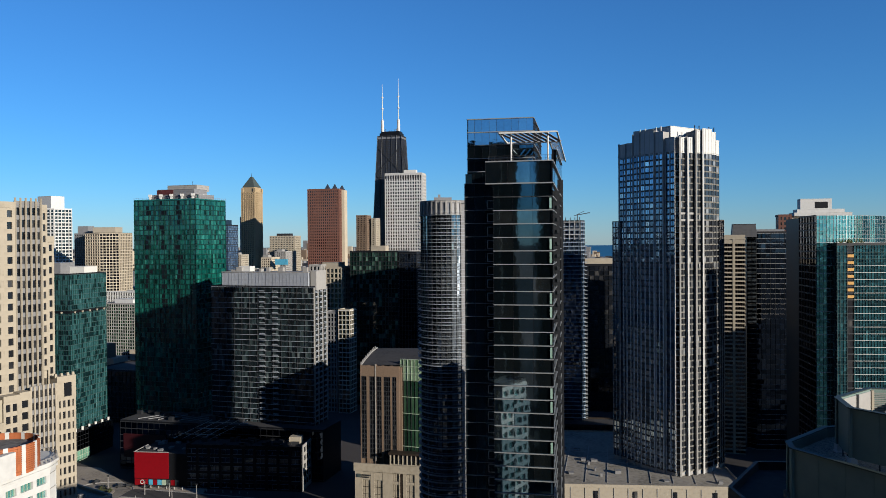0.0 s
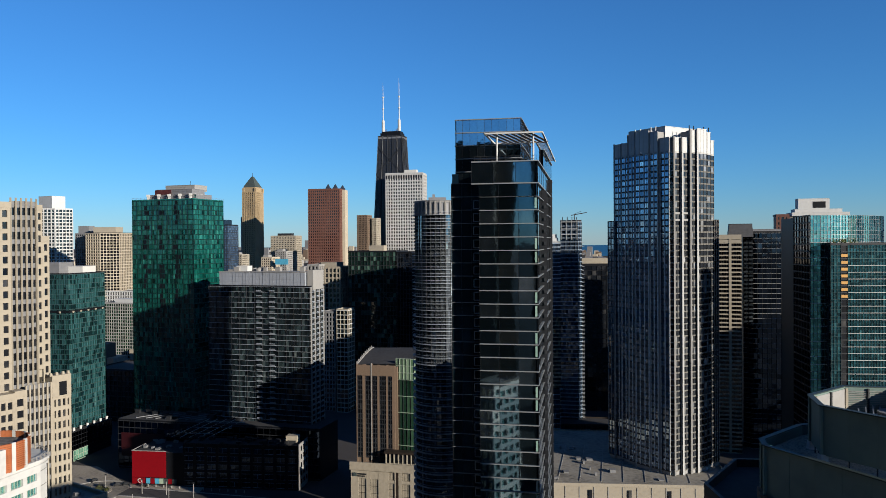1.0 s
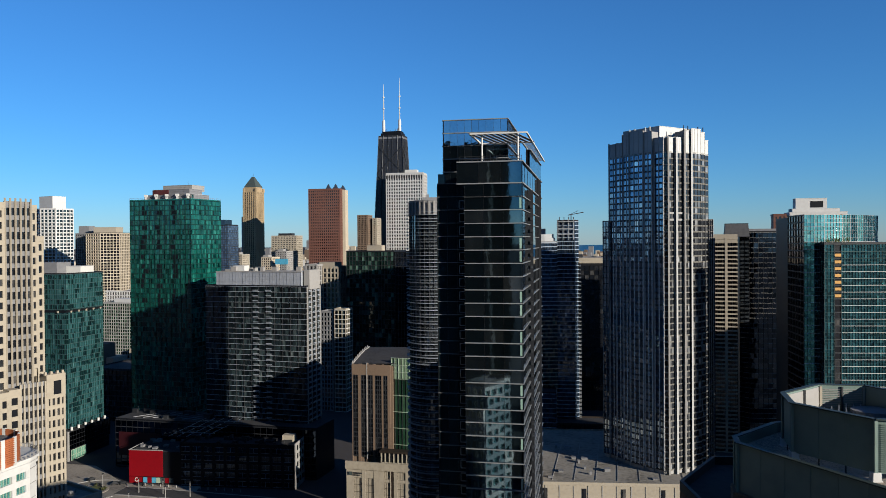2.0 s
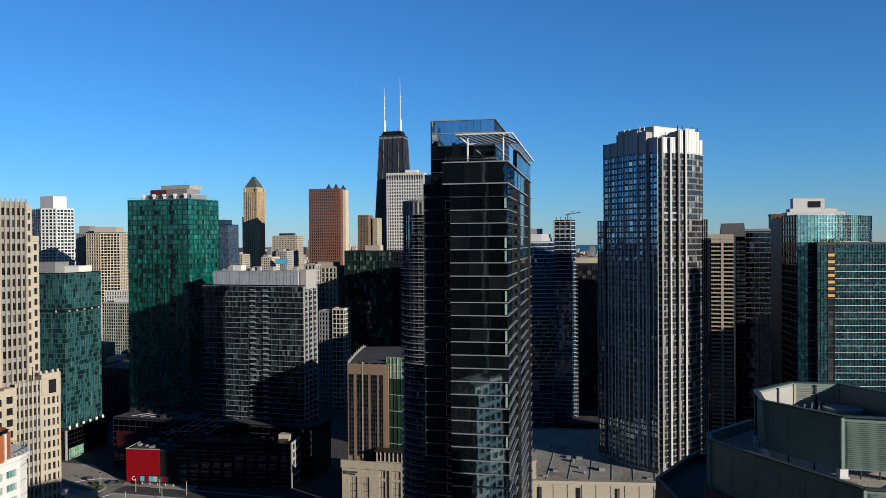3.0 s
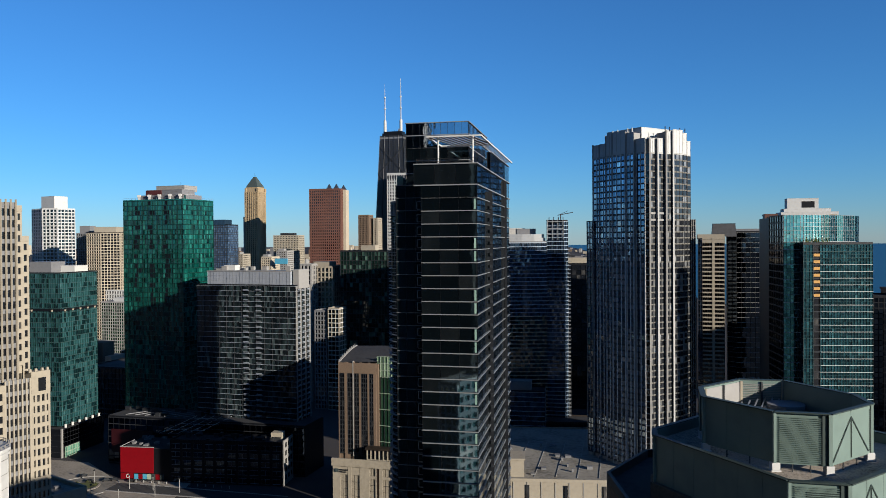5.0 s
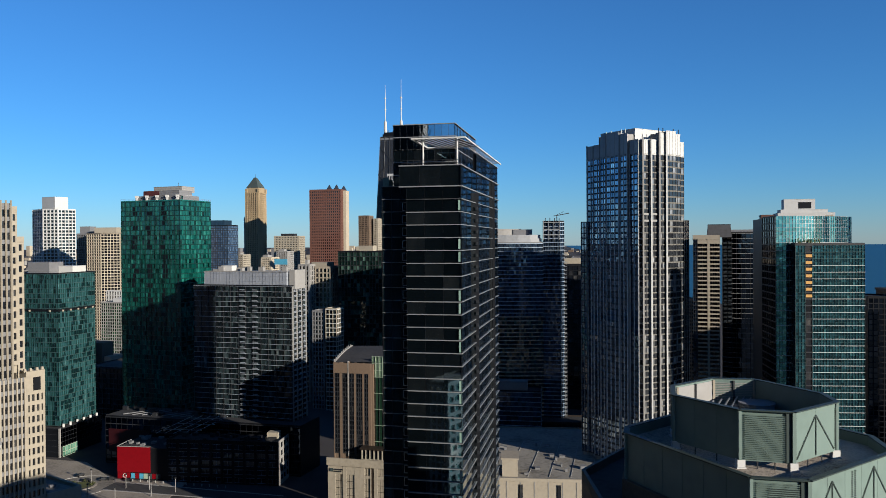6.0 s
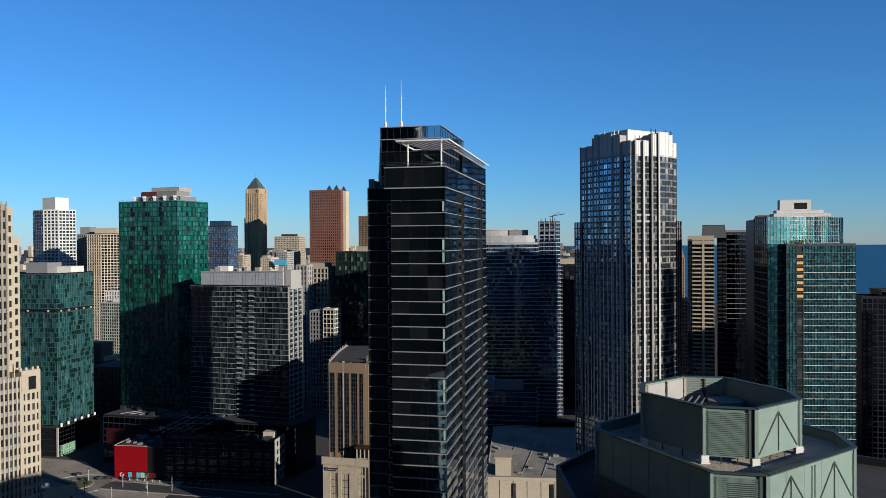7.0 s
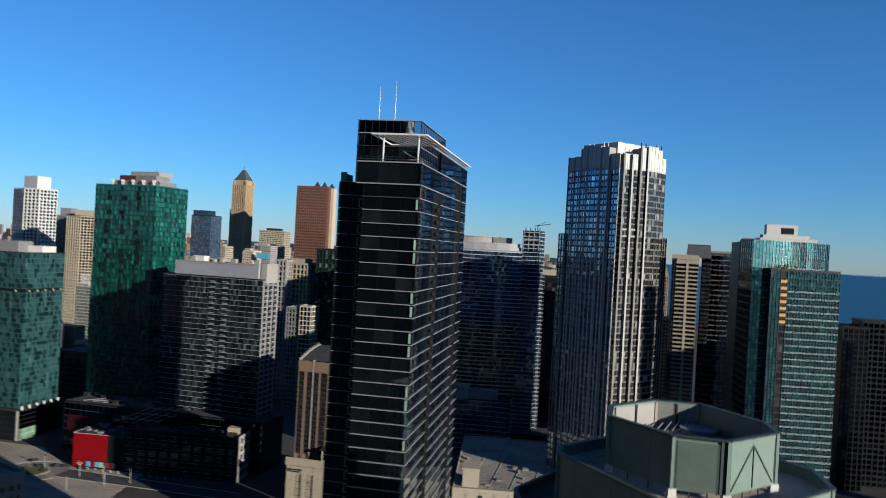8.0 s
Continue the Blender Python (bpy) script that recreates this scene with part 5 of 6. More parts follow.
# blue glass tower, low block and the black slab beyond
def middle_right():
    c = Vector((79.0, 489.0))
    u, v = turn(-8)
    front = [c - 62 * u + u * (62 * k / 8) - v * (4.5 * math.sin(math.pi * k / 8)) for k in range(9)]
    poly = front + [c + 24 * v, c - 62 * u + 24 * v]
    r = thing("glass_tower", (c.x - 31, c.y + 10, 0), "curved blue-black glass apartment tower with a pale roof drum", "skyscraper")
    core(r, poly, 0, 125.0, BLACK, ROOF, 0.5, 0.9, GREY)
    # lower floors carry painted warm reflections in panes and slab edges
    for k in range(8):
        facade(r, front[k], front[k + 1], 0, 76.5, 30, 5, G_WARM, (0.10, 0.06, DIM), (0.60, 0.7, WARMEDGE), 0.3, 0.9, 5, band_parts=False, pier_parts=False)
        facade(r, front[k], front[k + 1], 76.5, 124.0, 19, 5, G_NAVY, (0.10, 0.06, DIM), (0.52, 0.5, BLUEGREY), 0.3, 0.7, 10, band_parts=False, pier_parts=False)
    facade(r, c, c + 24 * v, 0, 124.0, 49, 10, G_NAVY, (0.10, 0.06, DIM), (0.46, 0.4, GREY), 0.3, 0.7, 0, band_parts=False, pier_parts=False)
    n = 28
    q = c - 30 * u + 11 * v
    oval = lambda rx, ry: [Vector((q.x + rx * math.cos(2 * math.pi * i / n), q.y + ry * math.sin(2 * math.pi * i / n))) for i in range(n)]
    put("roof_drum", Shape().prism(oval(15, 7), 124, 133.0).prism(oval(15.3, 7.3), 133.0, 133.6), PALE, r, "pale oval roof drum")
    rooftop(r, c.x - 12, c.y + 12, 124, 12, 8, 9.0, -8, MECH)
    back = [p + v * 1.0 for p in front]
    screen = back[:-1] + [c - 1.5 * u + v, c - 1.5 * u + 20 * v, c - 62 * u + 20 * v]
    s = Shape().prism(screen, 124.8, 127.2).prism(inset(screen, 0.8), 127.2, 129.6)
    put("roof_screen", s, STEEL, r)
    sh = [c, c + 11.0 * u - 0.5 * v, c + 13.5 * u + 2 * v, c + 13.5 * u + 14 * v, c + 14 * v]
    r = slab_tower("glass_tower", "narrow glass apartment shaft with balcony slabs", sh, 0, 138.6, (0, 1, 2), 54, 1.5, G_NAVY, (0.12, 0.1, DIM), (0.42, 0.35, BLUEGREY), BLACK, singles=18, tilt=0.7)
    for k in range(48):
        z = 2.56 * k + 4
        e, g = c + 13.6 * u + 3 * v, c + 13.6 * u + 9 * v
        put("balcony", Shape().beam((e.x + 0.8 * u.x, e.y + 0.8 * u.y, z), (g.x + 0.8 * u.x, g.y + 0.8 * u.y, z), 1.6, 0.2).beam(
            (e.x + 1.55 * u.x, e.y + 1.55 * u.y, z + 0.9), (g.x + 1.55 * u.x, g.y + 1.55 * u.y, z + 0.9), 0.08, 0.12), STEEL, r)
    s = Shape()
    for z in (129.5, 133.0, 137.5):
        e, g = c + 0.5 * u - 0.7 * v, c + 10.8 * u - 1.1 * v
        s.beam((e.x, e.y, z), (g.x, g.y, z), 0.5, 0.55)
    for k in range(4):
        e = c + u * (0.6 + 3.3 * k) - v * (0.75 + 0.1 * k)
        s.beam((e.x, e.y, 126), (e.x, e.y, 139.0), 0.3, 0.3)
    put("crown_frame", s, STEEL, r, "pale crown frame of the shaft")
    for k in range(4):
        put("mast", Shape().tube((sh[0].x + 2 + 3 * k, sh[0].y + 3, 138), (sh[0].x + 2 + 3 * k, sh[0].y + 3, 140.6), 0.25, 0.25, 6), DIM, r)
    e = c + 9 * u + 5 * v
    s = Shape().beam((e.x, e.y, 138), (e.x, e.y, 142.5), 0.5, 0.5).beam((e.x - 2, e.y, 141.8), (e.x + 8, e.y, 143.6), 0.45, 0.5).beam((e.x, e.y, 142.5), (e.x + 4.5, e.y, 144.6), 0.2, 0.25)
    put("roof_crane", s, DIM, r, "small dark roof crane")
    # low block
    poly = block((74.5, 462.0), -8, 42, 16)
    r = slab_tower("office_building", "low blue-grey glass block with a stepped roof", poly, 0, 33.5, (0, 1), 11, 2.4, G_NAVY, (0.12, 0.1, DIM), (0.3, 0.25, BLUEGREY), BLACK, DARKROOF, singles=16, category="building")
    rooftop(r, 58, 470, 33, 18, 9, 5.5, -8, MECH)
    rooftop(r, 44, 470, 33, 10, 8, 7.5, -8, PALE)
    # black slab
    poly = block((140.0, 560.0), -6, 62, 60)
    r = slab_tower("office_building", "black office slab with a cream roof edge", poly, 0, 108.5, (0,), 30, 3.4, G_DARK, (0.2, 0.05, BLACK), (0.3, 0.04, BLACK), BLACK, PAVING, singles=16, category="building", parapet=1.2)
    put("roof_edge", Shape().prism(inset(poly, 0.2), 108.6, 112.6, 0, 1), [CREAM, PAVING], r)
    s = Shape()
    rr = random.Random(4)
    for _ in range(8):
        s.prism(block((rr.uniform(100, 138), rr.uniform(570, 600)), -6, rr.uniform(2, 5), 3), 112.5, 112.8 + rr.uniform(0.5, 1.6))
    put("roof_units", s, DIM, r)
    # hall beyond: cream arches painted in for its street level lights
    poly = block((112.0, 470.0), -6, 40, 20)
    r = slab_tower("office_building", "low dark block with pale arches standing for lights", poly, 0, 12, (0,), 2, 3.4, G_DARK, (0.5, 0.1, BRONZE), (0.5, 0.1, BRONZE), BRONZE, DARKROOF, singles=20, category="building")
    u, v = turn(-6)
    for k in range(9):
        q = poly[0] + u * (3 + k * 4.2) - v * 0.5
        s = Shape()
        for i in range(6):
            t0, t1 = math.pi * i / 6, math.pi * (i + 1) / 6
            s.beam((q.x + 1.4 * math.cos(t0) * u.x, q.y + 1.4 * math.cos(t0) * u.y, 7 + 1.2 * math.sin(t0)), (q.x + 1.4 * math.cos(t1) * u.x, q.y + 1.4 * math.cos(t1) * u.y, 7 + 1.2 * math.sin(t1)), 0.3, 0.4)
        put("arch", s, CREAM, r)


middle_right()


TERRA = solid("terracotta_brick", (0.36, 0.24, 0.16), 0.9, vary=0.15, grain=2.0)
ROOFMET = solid("weathered_grey_roof_metal", (0.10, 0.10, 0.105), 0.6, 0.1, vary=0.12)


# striped tower, black tower and the teal towers
def right_group():
    # striped
    a = Vector((164.5, 452.0))
    u, v = turn(-16)
    poly = [a, a + 15 * u, a + 15 * u + 24 * v, a + 24 * v]
    r = thing("apartment_tower", (a.x + 7, a.y + 12, 0), "cream banded apartment tower with a dark sloping roof house", "skyscraper")
    core(r, poly, 0, 128.4, BRONZE, ROOF, 0.6, 2.5, CREAM)
    facade(r, a, a + 2.6 * u, 0, 126.0, 51, 2, G_NAVY, (0.12, 0.1, DIM), (0.4, 0.1, DIM), 0.3, 0.4, 16, band_parts=False, pier_parts=False)
    for x0, x1 in ((2.6, 8.1), (9.5, 15.0)):
        facade(r, a + x0 * u, a + x1 * u, 0, 123.6, 50, 4, G_DARK, (0.16, 0.05, BRONZE), (0.85, 0.45, CREAM), 0.5, 0.4, 16, band_parts=False, pier_parts=False)
    e, g = a + 8.1 * u, a + 9.5 * u
    put("centre_pier", Shape().prism([e - 0.6 * v, g - 0.6 * v, g + 0.5 * v, e + 0.5 * v], 0, 126.0), CREAM, r)
    e, g = a + 2.6 * u, a + 15 * u
    put("band_head", Shape().prism([e - 0.5 * v, g - 0.5 * v, g + 0.4 * v, e + 0.4 * v], 123.6, 125.4), CREAM, r)
    facade(r, poly[1], poly[2], 0, 126.0, 50, 8, G_DARK, (0.3, 0.1, BRONZE), (1.05, 0.3, CREAM), 0.5, 0.4, 0, band_parts=False, pier_parts=False)
    e = a + 8 * u + 4 * v
    put("roof_house", Shape().prism([e, e + 14 * u, e + 14 * u + 11 * v, e + 11 * v], 127, 134.4, 0, taper=0.9), ROOFMET, r, "dark grey sloping roof house")
    put("roof_house_cap", Shape().prism(inset([e, e + 14 * u, e + 14 * u + 11 * v, e + 11 * v], 0.6), 134.2, 134.8), DIM, r)
    # black with pale floor lines
    a = Vector((186.0, 464.0))
    poly = [a, a + 4.0 * u + Vector((0, -4)), a + 29 * u, a + 33 * u + 4 * v, a + 33 * u + 22 * v, a + 22 * v]
    r = slab_tower("apartment_tower", "black glass apartment tower with fine pale floor lines", poly, 0, 130.4, (0, 1, 2, 3), 43, 2.6, G_INK, (0.10, 0.05, BLACK), (0.13, 0.25, PALE), BLACK, singles=16)
    rooftop(r, a.x + 15, a.y + 6, 129.5, 18, 8, 2.0, -16, MECH)
    # curved aqua tower
    pts = [Vector((166.4, 350.5)), Vector((163.6, 328.0))]
    for k in range(1, 11):
        t = k / 10
        pts.append(Vector((163.6 + 42.4 * t, 328.0 + 20 * t ** 1.7 - 3.5 * math.sin(math.pi * t))))
    poly = pts + [Vector((204.0, 375.0)), Vector((172.0, 378.0))]
    c = Vector((186, 355))
    r = thing("glass_tower", (c.x, c.y, 0), "curved aqua glass tower with white mullions and a stepped roof", "skyscraper")
    put("wall", Shape().prism(inset(poly, 0.4), 0, 135.2, 0, 1), [BLACK, ROOF], r)
    facade(r, pts[0], pts[1], 0, 135.6, 44, 6, G_INK, (0.2, 0.1, BLACK), (0.5, 0.12, BRONZE), 0.25, 0.3, 20, band_parts=False)
    for i in range(1, len(pts) - 1):
        facade(r, pts[i], pts[i + 1], 0, 124, 76, 3, G_AQUAMID, (0.07, 0.05, MULLION), (0.07, 0.05, MULLION), 0.2, 0.35, 9, band_parts=False, pier_parts=False)
        facade(r, pts[i], pts[i + 1], 124, 135.6, 7, 3, G_AQUADK if i in (6, 8, 9) else G_AQUA, (0.07, 0.05, STEEL), (0.07, 0.05, STEEL), 0.2, 0.25, 12, band_parts=False, pier_parts=False)
    s = Shape()
    for i in range(1, len(pts) - 1):
        for k in range(39):
            z = 124 / 38 * k
            d = (pts[i + 1] - pts[i]).normalized()
            o = Vector((d.y, -d.x)) * 0.08
            s.beam((pts[i].x + o.x, pts[i].y + o.y, z), (pts[i + 1].x + o.x, pts[i + 1].y + o.y, z), 0.18, 0.2)
    put("facade_frame", s, STEEL, r, kind="stuff")
    # front block
    a = Vector((169.7, 322.6))
    u, v = turn(-3)
    b = a + 28.6 * u
    poly = [a, b, b + 24 * v, a + 7 * v]
    r = thing("glass_tower", (a.x + 15, a.y + 12, 0), "dark teal glass tower with white floor lines and ochre blinds", "skyscraper")
    core(r, poly, 0, 123.8, BLACK, ROOF, 0.45, 0.6, DIM)
    facade(r, a, a + 4.2 * u, 0, 122.8, 86, 3, G_AQUADK, (0.07, 0.05, MULLION), (0.08, 0.05, MULLION), 0.25, 0.3, 30, band_parts=False, pier_parts=False)
    facade(r, a + 4.2 * u, a + 7.0 * u, 0, 122.8, 43, 1, G_DARK, (0.10, 0.06, DIM), (0.5, 0.04, DIM), 0.35, 0.3, 20, band_parts=False)
    facade(r, a + 7.0 * u, b, 0, 122.8, 86, 18, G_AQUADK, (0.05, 0.03, MULLION), (0.05, 0.03, MULLION), 0.25, 0.4, 200, band_parts=False, pier_parts=False)
    for k in range(43):
        e, g = a + 7.0 * u - 0.12 * v, b - 0.12 * v
        z = 122.8 / 43 * k
        put("floor_band", Shape().beam((e.x, e.y, z), (g.x, g.y, z), 0.3, 0.2), WHITE if k < 41 else MULLION, r)
    facade(r, poly[3], poly[0], 0, 122.8, 43, 3, G_AQUADK, (0.10, 0.06, DIM), (0.2, 0.06, DIM), 0.25, 0.3, 0, band_parts=False, pier_parts=False)
    for k in range(7):
        z = 118.4 - 2.856 * k
        q = a + 4.3 * u - 0.1 * v
        put("ochre_panel", Shape().prism([q, q + 2.6 * u, q + 2.6 * u + 0.15 * v, q + 0.15 * v], z - 0.6, z + 0.6), ORANGE, r)
    s = Shape()
    rr = random.Random(2)
    for _ in range(60):
        q = a + u * rr.uniform(2, 12) + v * rr.uniform(1, 6)
        z = 124 + rr.uniform(0, 2.2)
        s.beam((q.x, q.y, 123.3), (q.x + rr.uniform(-0.8, 0.8), q.y, z), 0.12, 0.12)
    put("roof_planting", s, GRASS, r)
    # beige block behind
    poly = block((304.0, 572.0), -16, 46, 30)
    r = slab_tower("office_building", "beige office tower with a stepped white roof house", poly, 0, 143.5, (0, 1), 38, 3.2, G_DARK, (1.0, 0.3, TAN), (1.4, 0.3, TAN), TAN, singles=16)
    for x, y, w, d, z, h in ((288, 586, 40, 20, 143, 2.4), (287, 586, 33, 14, 145.4, 2.6), (284, 586, 22, 10, 147.9, 8.0)):
        rooftop(r, x, y, z, w, d, h, -12, WHITE)
    put("dark_opening", Shape().prism(block((291, 579.3), -12, 9, 0.8), 149.0, 153.8), BLACK, r)
    poly = block((258.0, 566.0), -16, 9, 20)
    slab_tower("office_building", "reddish brown office tower beside a paler one", poly, 0, 144.0, (0, 1), 38, 3.2, G_DARK, (1.4, 0.3, REDSTONE), (1.6, 0.3, REDSTONE), REDSTONE, singles=16)
    # far right blocks, their shade put into black colours, and a brown one
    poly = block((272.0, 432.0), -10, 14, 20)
    slab_tower("apartment_tower", "apartment block near the lake, blackened to stand for shade", poly, 0, 93.0, (0, 1), 30, 3.0, G_INK, (0.5, 0.1, BLACK), (0.5, 0.1, BLACK), BLACK, DARKROOF, singles=16)
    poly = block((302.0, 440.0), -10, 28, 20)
    slab_tower("apartment_tower", "brown apartment block near the lake, its shade painted black", poly, 0, 96.0, (0, 1), 30, 3.0, G_INK, (0.5, 0.1, BLACK), (0.5, 0.1, DIM), BLACK, DARKROOF, singles=16)
    poly = block((221.0, 640.0), -16, 13, 20)
    r = slab_tower("apartment_tower", "brown brick apartment block near the lake", poly, 0, 76.0, (0, 1), 24, 2.6, G_DARK, (1.0, 0.2, TERRA), (1.2, 0.2, TERRA), TERRA, singles=16, category="building")
    rooftop(r, 213, 650, 75.5, 7, 7, 4.5, -16, TERRA)
    poly = block((272.0, 840.0), -16, 6, 6)
    r = slab_tower("apartment_tower", "slender pointed brown tower in front of the lake", poly, 0, 108.0, (0, 1), 30, 2.0, G_DARK, (0.9, 0.2, TERRA), (0.8, 0.1, TERRA), TERRA, singles=16)
    put("pointed_roof", Shape().prism(inset(poly, 0.6), 107.5, 118, 0, taper=0.15), TERRA, r)


G_AQUAMID = glass("mid_aqua_glass", [(0.0, (0.02, 0.10, 0.12)), (0.5, (0.06, 0.26, 0.29)), (1.0, (0.18, 0.56, 0.58))], 0.05, 0.9, 1.8, 0.04, streak=0.4)
right_group()


# ---- the far skyline ----
def antenna_tower():
    """The tapering black tower with two masts."""
    u, v = turn(-16)
    c = Vector((-113.0, 1556.0))
    root = thing("skyscraper", (c.x, c.y, 0), "black tapering skyscraper with cross-braced sides and two white masts", "skyscraper")
    H, w0, d0, w1, d1 = 340.0, 81.0, 50.0, 49.0, 30.0
    def ring(z, g=0.0):
        t = z / H
        w, d = w0 + (w1 - w0) * t + g, d0 + (d1 - d0) * t + g
        return [c + u * (sx * w / 2) + v * (sy * d / 2) for sx, sy in ((-1, -1), (1, -1), (1, 1), (-1, 1))]
    s = Shape()
    lo, hi = ring(0), ring(H)
    s.add([(p.x, p.y, 0) for p in lo] + [(p.x, p.y, H) for p in hi], [(i, (i + 1) % 4, 4 + (i + 1) % 4, 4 + i) for i in range(4)] + [(4, 5, 6, 7)])
    put("wall", s, DIM, root)
    # window rows
    rest = Shape()
    for k in range(96):
        z0, z1 = 4 + k * 3.45 + 1.0, 4 + k * 3.45 + 2.6
        r0, r1 = ring(z0, 0.3), ring(z1, 0.3)
        for f in (0, 1):
            n = 18 if f == 0 else 11
            for i in range(n):
                t0, t1 = (i + 0.22) / n, (i + 0.78) / n
                p = [r0[f].lerp(r0[f + 1], t0), r0[f].lerp(r0[f + 1], t1), r1[f].lerp(r1[f + 1], t1), r1[f].lerp(r1[f + 1], t0)]
                rest.quad(*[(q.x, q.y, z) for q, z in zip(p, (z0, z0, z1, z1))])
    put("window_panes", rest, G_BRONZE[1], root, kind="stuff")
    # crossed braces and columns
    for f in (0, 1):
        levels = [20, 85, 145, 205, 262, 318]
        for za, zb in zip(levels, levels[1:]):
            a, b = ring(za, 0.9), ring(zb, 0.9)
            put("brace", Shape().beam((a[f].x, a[f].y, za), (b[f + 1].x, b[f + 1].y, zb), 1.2, 2.0), DIM, root)
            put("brace", Shape().beam((a[f + 1].x, a[f + 1].y, za), (b[f].x, b[f].y, zb), 1.2, 2.0), DIM, root)
        for k in range(6):
            a, b = ring(0, 0.9), ring(H, 0.9)
            p, q = a[f].lerp(a[f + 1], k / 5), b[f].lerp(b[f + 1], k / 5)
            put("column", Shape().beam((p.x, p.y, 0), (q.x, q.y, H), 0.9, 0.9), DIM, root)
    a = ring(336, 0.6)
    put("light_band", Shape().prism(a, 333.5, 337.0), MECH, root)
    put("crown", Shape().prism(ring(340, -6), 340, 345.5).prism(ring(340, -10), 345.5, 349), BLACK, root)
    for x, top in ((-19.8, 447.5), (14.8, 458.0)):
        q = c + u * x
        m = Shape()
        m.tube((q.x, q.y, 345), (q.x, q.y, 372), 3.1, 2.9, 10)
        put("mast_base", m, WHITE, root, "white painted mast base")
        m = Shape()
        m.tube((q.x, q.y, 372), (q.x, q.y, 420), 1.0, 0.9, 8).tube((q.x, q.y, 420), (q.x, q.y, top - 12), 0.6, 0.45, 8).tube((q.x, q.y, top - 12), (q.x, q.y, top), 0.45, 0.25, 6)
        for z in (372, 396, 419):
            m.tube((q.x, q.y, z), (q.x, q.y, z + 2.0), 2.2, 2.2, 8)
        put("mast", m, WHITE, root, "slender white antenna mast")
    s = Shape()
    r = random.Random(6)
    for _ in range(10):
        q = c + u * r.uniform(-21, 21) + v * r.uniform(-8, 8)
        s.tube((q.x, q.y, 344), (q.x, q.y, 350 + r.uniform(1, 6)), 0.5, 0.4, 5)
    put("roof_units", s, DIM, root)


G_BRONZE = glass("bronze_glass", [(0.0, (0.03, 0.033, 0.042)), (1.0, (0.075, 0.08, 0.10))], 0.15, 0.3, 1.6, 0.05)
antenna_tower()


MARBLE = solid("weathered_white_marble", (0.46, 0.455, 0.44), 0.7, vary=0.06)


def far_towers():
    # white grid tower
    a, u, v = Vector((-122.0, 1490.0)), *turn(-10)
    poly = [a, a + 74 * u, a + 74 * u + 36 * v, a + 36 * v]
    r = slab_tower("office_tower", "white marble-clad tower with a regular grid of small windows", poly, 0, 259.5, (0, 1), 40, 4.9, G_DARK, (1.9, 0.8, MARBLE), (2.5, 0.75, MARBLE), MARBLE, deep=1.0, singles=16, parapet=3.0)
    for k in range(15):
        q = a + u * (2.5 + 4.93 * k) - v * 0.9
        put("top_opening", Shape().beam((q.x, q.y, 248.5), (q.x, q.y, 254.5), 2.6, 0.3), BLACK, r)
    q = a + 48 * u + 15 * v
    rooftop(r, q.x, q.y, 259, 24, 14, 6.5, -10, WHITE)
    # red granite tower with dark gables
    a, u, v = Vector((-241.0, 1320.0)), *turn(-10)
    poly = [a, a + 57 * u, a + 57 * u + 32 * v, a + 32 * v]
    r = slab_tower("apartment_tower", "red granite tower with small square windows and dark pointed gables", poly, 0, 218.0, (0, 1), 44, 3.9, G_DARK, (1.6, 0.5, REDSTONE), (2.2, 0.45, REDSTONE), REDSTONE, deep=0.6, singles=16, parapet=2)
    for k in (34, 47):
        q = a + k * u + 4 * v
        put("gable", Shape().prism(block((q.x + 4, q.y), -10, 9, 9), 217, 226.5, 0, taper=0.08), SLATE, r)
    q = a + 54 * u + 22 * v
    put("gable", Shape().prism(block((q.x + 4, q.y), -10, 9, 9), 217, 225.5, 0, taper=0.08), SLATE, r)
    # tan box added in place of the tower's narrow sunlit right face
    q = a + 62.5 * u + 12 * v
    put("light_shaft", Shape().prism(block((q.x, q.y), -10, 6, 16), 0, 216), TAN, r)
    # gold tower with a pyramid roof
    c, (u, v) = Vector((-379.0, 1480.0)), turn(-16)
    sq = lambda w: [c + u * (sx * w / 2) + v * (sy * w / 2) for sx, sy in ((-1, -1), (1, -1), (1, 1), (-1, 1))]
    r = slab_tower("apartment_tower", "golden stone tower under a green pyramid roof", sq(29), 0, 224.0, (0, 1), 56, 4.1, G_DARK, (2.0, 0.7, GOLDSTONE), (1.1, 0.2, GOLDSTONE), GOLDSTONE, deep=0.7, singles=16)
    put("setback", Shape().prism(sq(25), 223, 233), GOLDSTONE, r)
    put("pyramid_roof", Shape().prism(sq(26), 233, 253.5, 0, taper=0.16), COPPER, r, "green slate pyramid roof")
    put("finial", Shape().tube((c.x, c.y, 252), (c.x, c.y, 261), 0.6, 0.2, 6), DIM, r)
    for sx, sy in ((-1, -1), (1, -1), (1, 1), (-1, 1)):
        q = c + u * (sx * 13) + v * (sy * 13)
        put("corner_turret", Shape().prism(block((q.x + 2, q.y - 2), -16, 4, 4), 222, 231), GOLDSTONE, r)
    q = c - 18 * u
    put("side_wing", Shape().prism(block((q.x + 4, q.y - 10), -16, 10, 24), 0, 176), PALE, r)
    # cream box
    poly = block((-321.0, 1600.0), -10, 56, 34)
    r = slab_tower("office_tower", "plain cream office tower with fine window rows", poly, 0, 140.5, (0, 1), 36, 3.6, G_GREY, (1.3, 0.3, CREAM), (1.9, 0.3, CREAM), CREAM, singles=16)
    rooftop(r, -345, 1615, 140, 30, 16, 5, -10, DIM)
    # small slim towers
    poly = block((-150.0, 1420.0), -16, 21, 22)
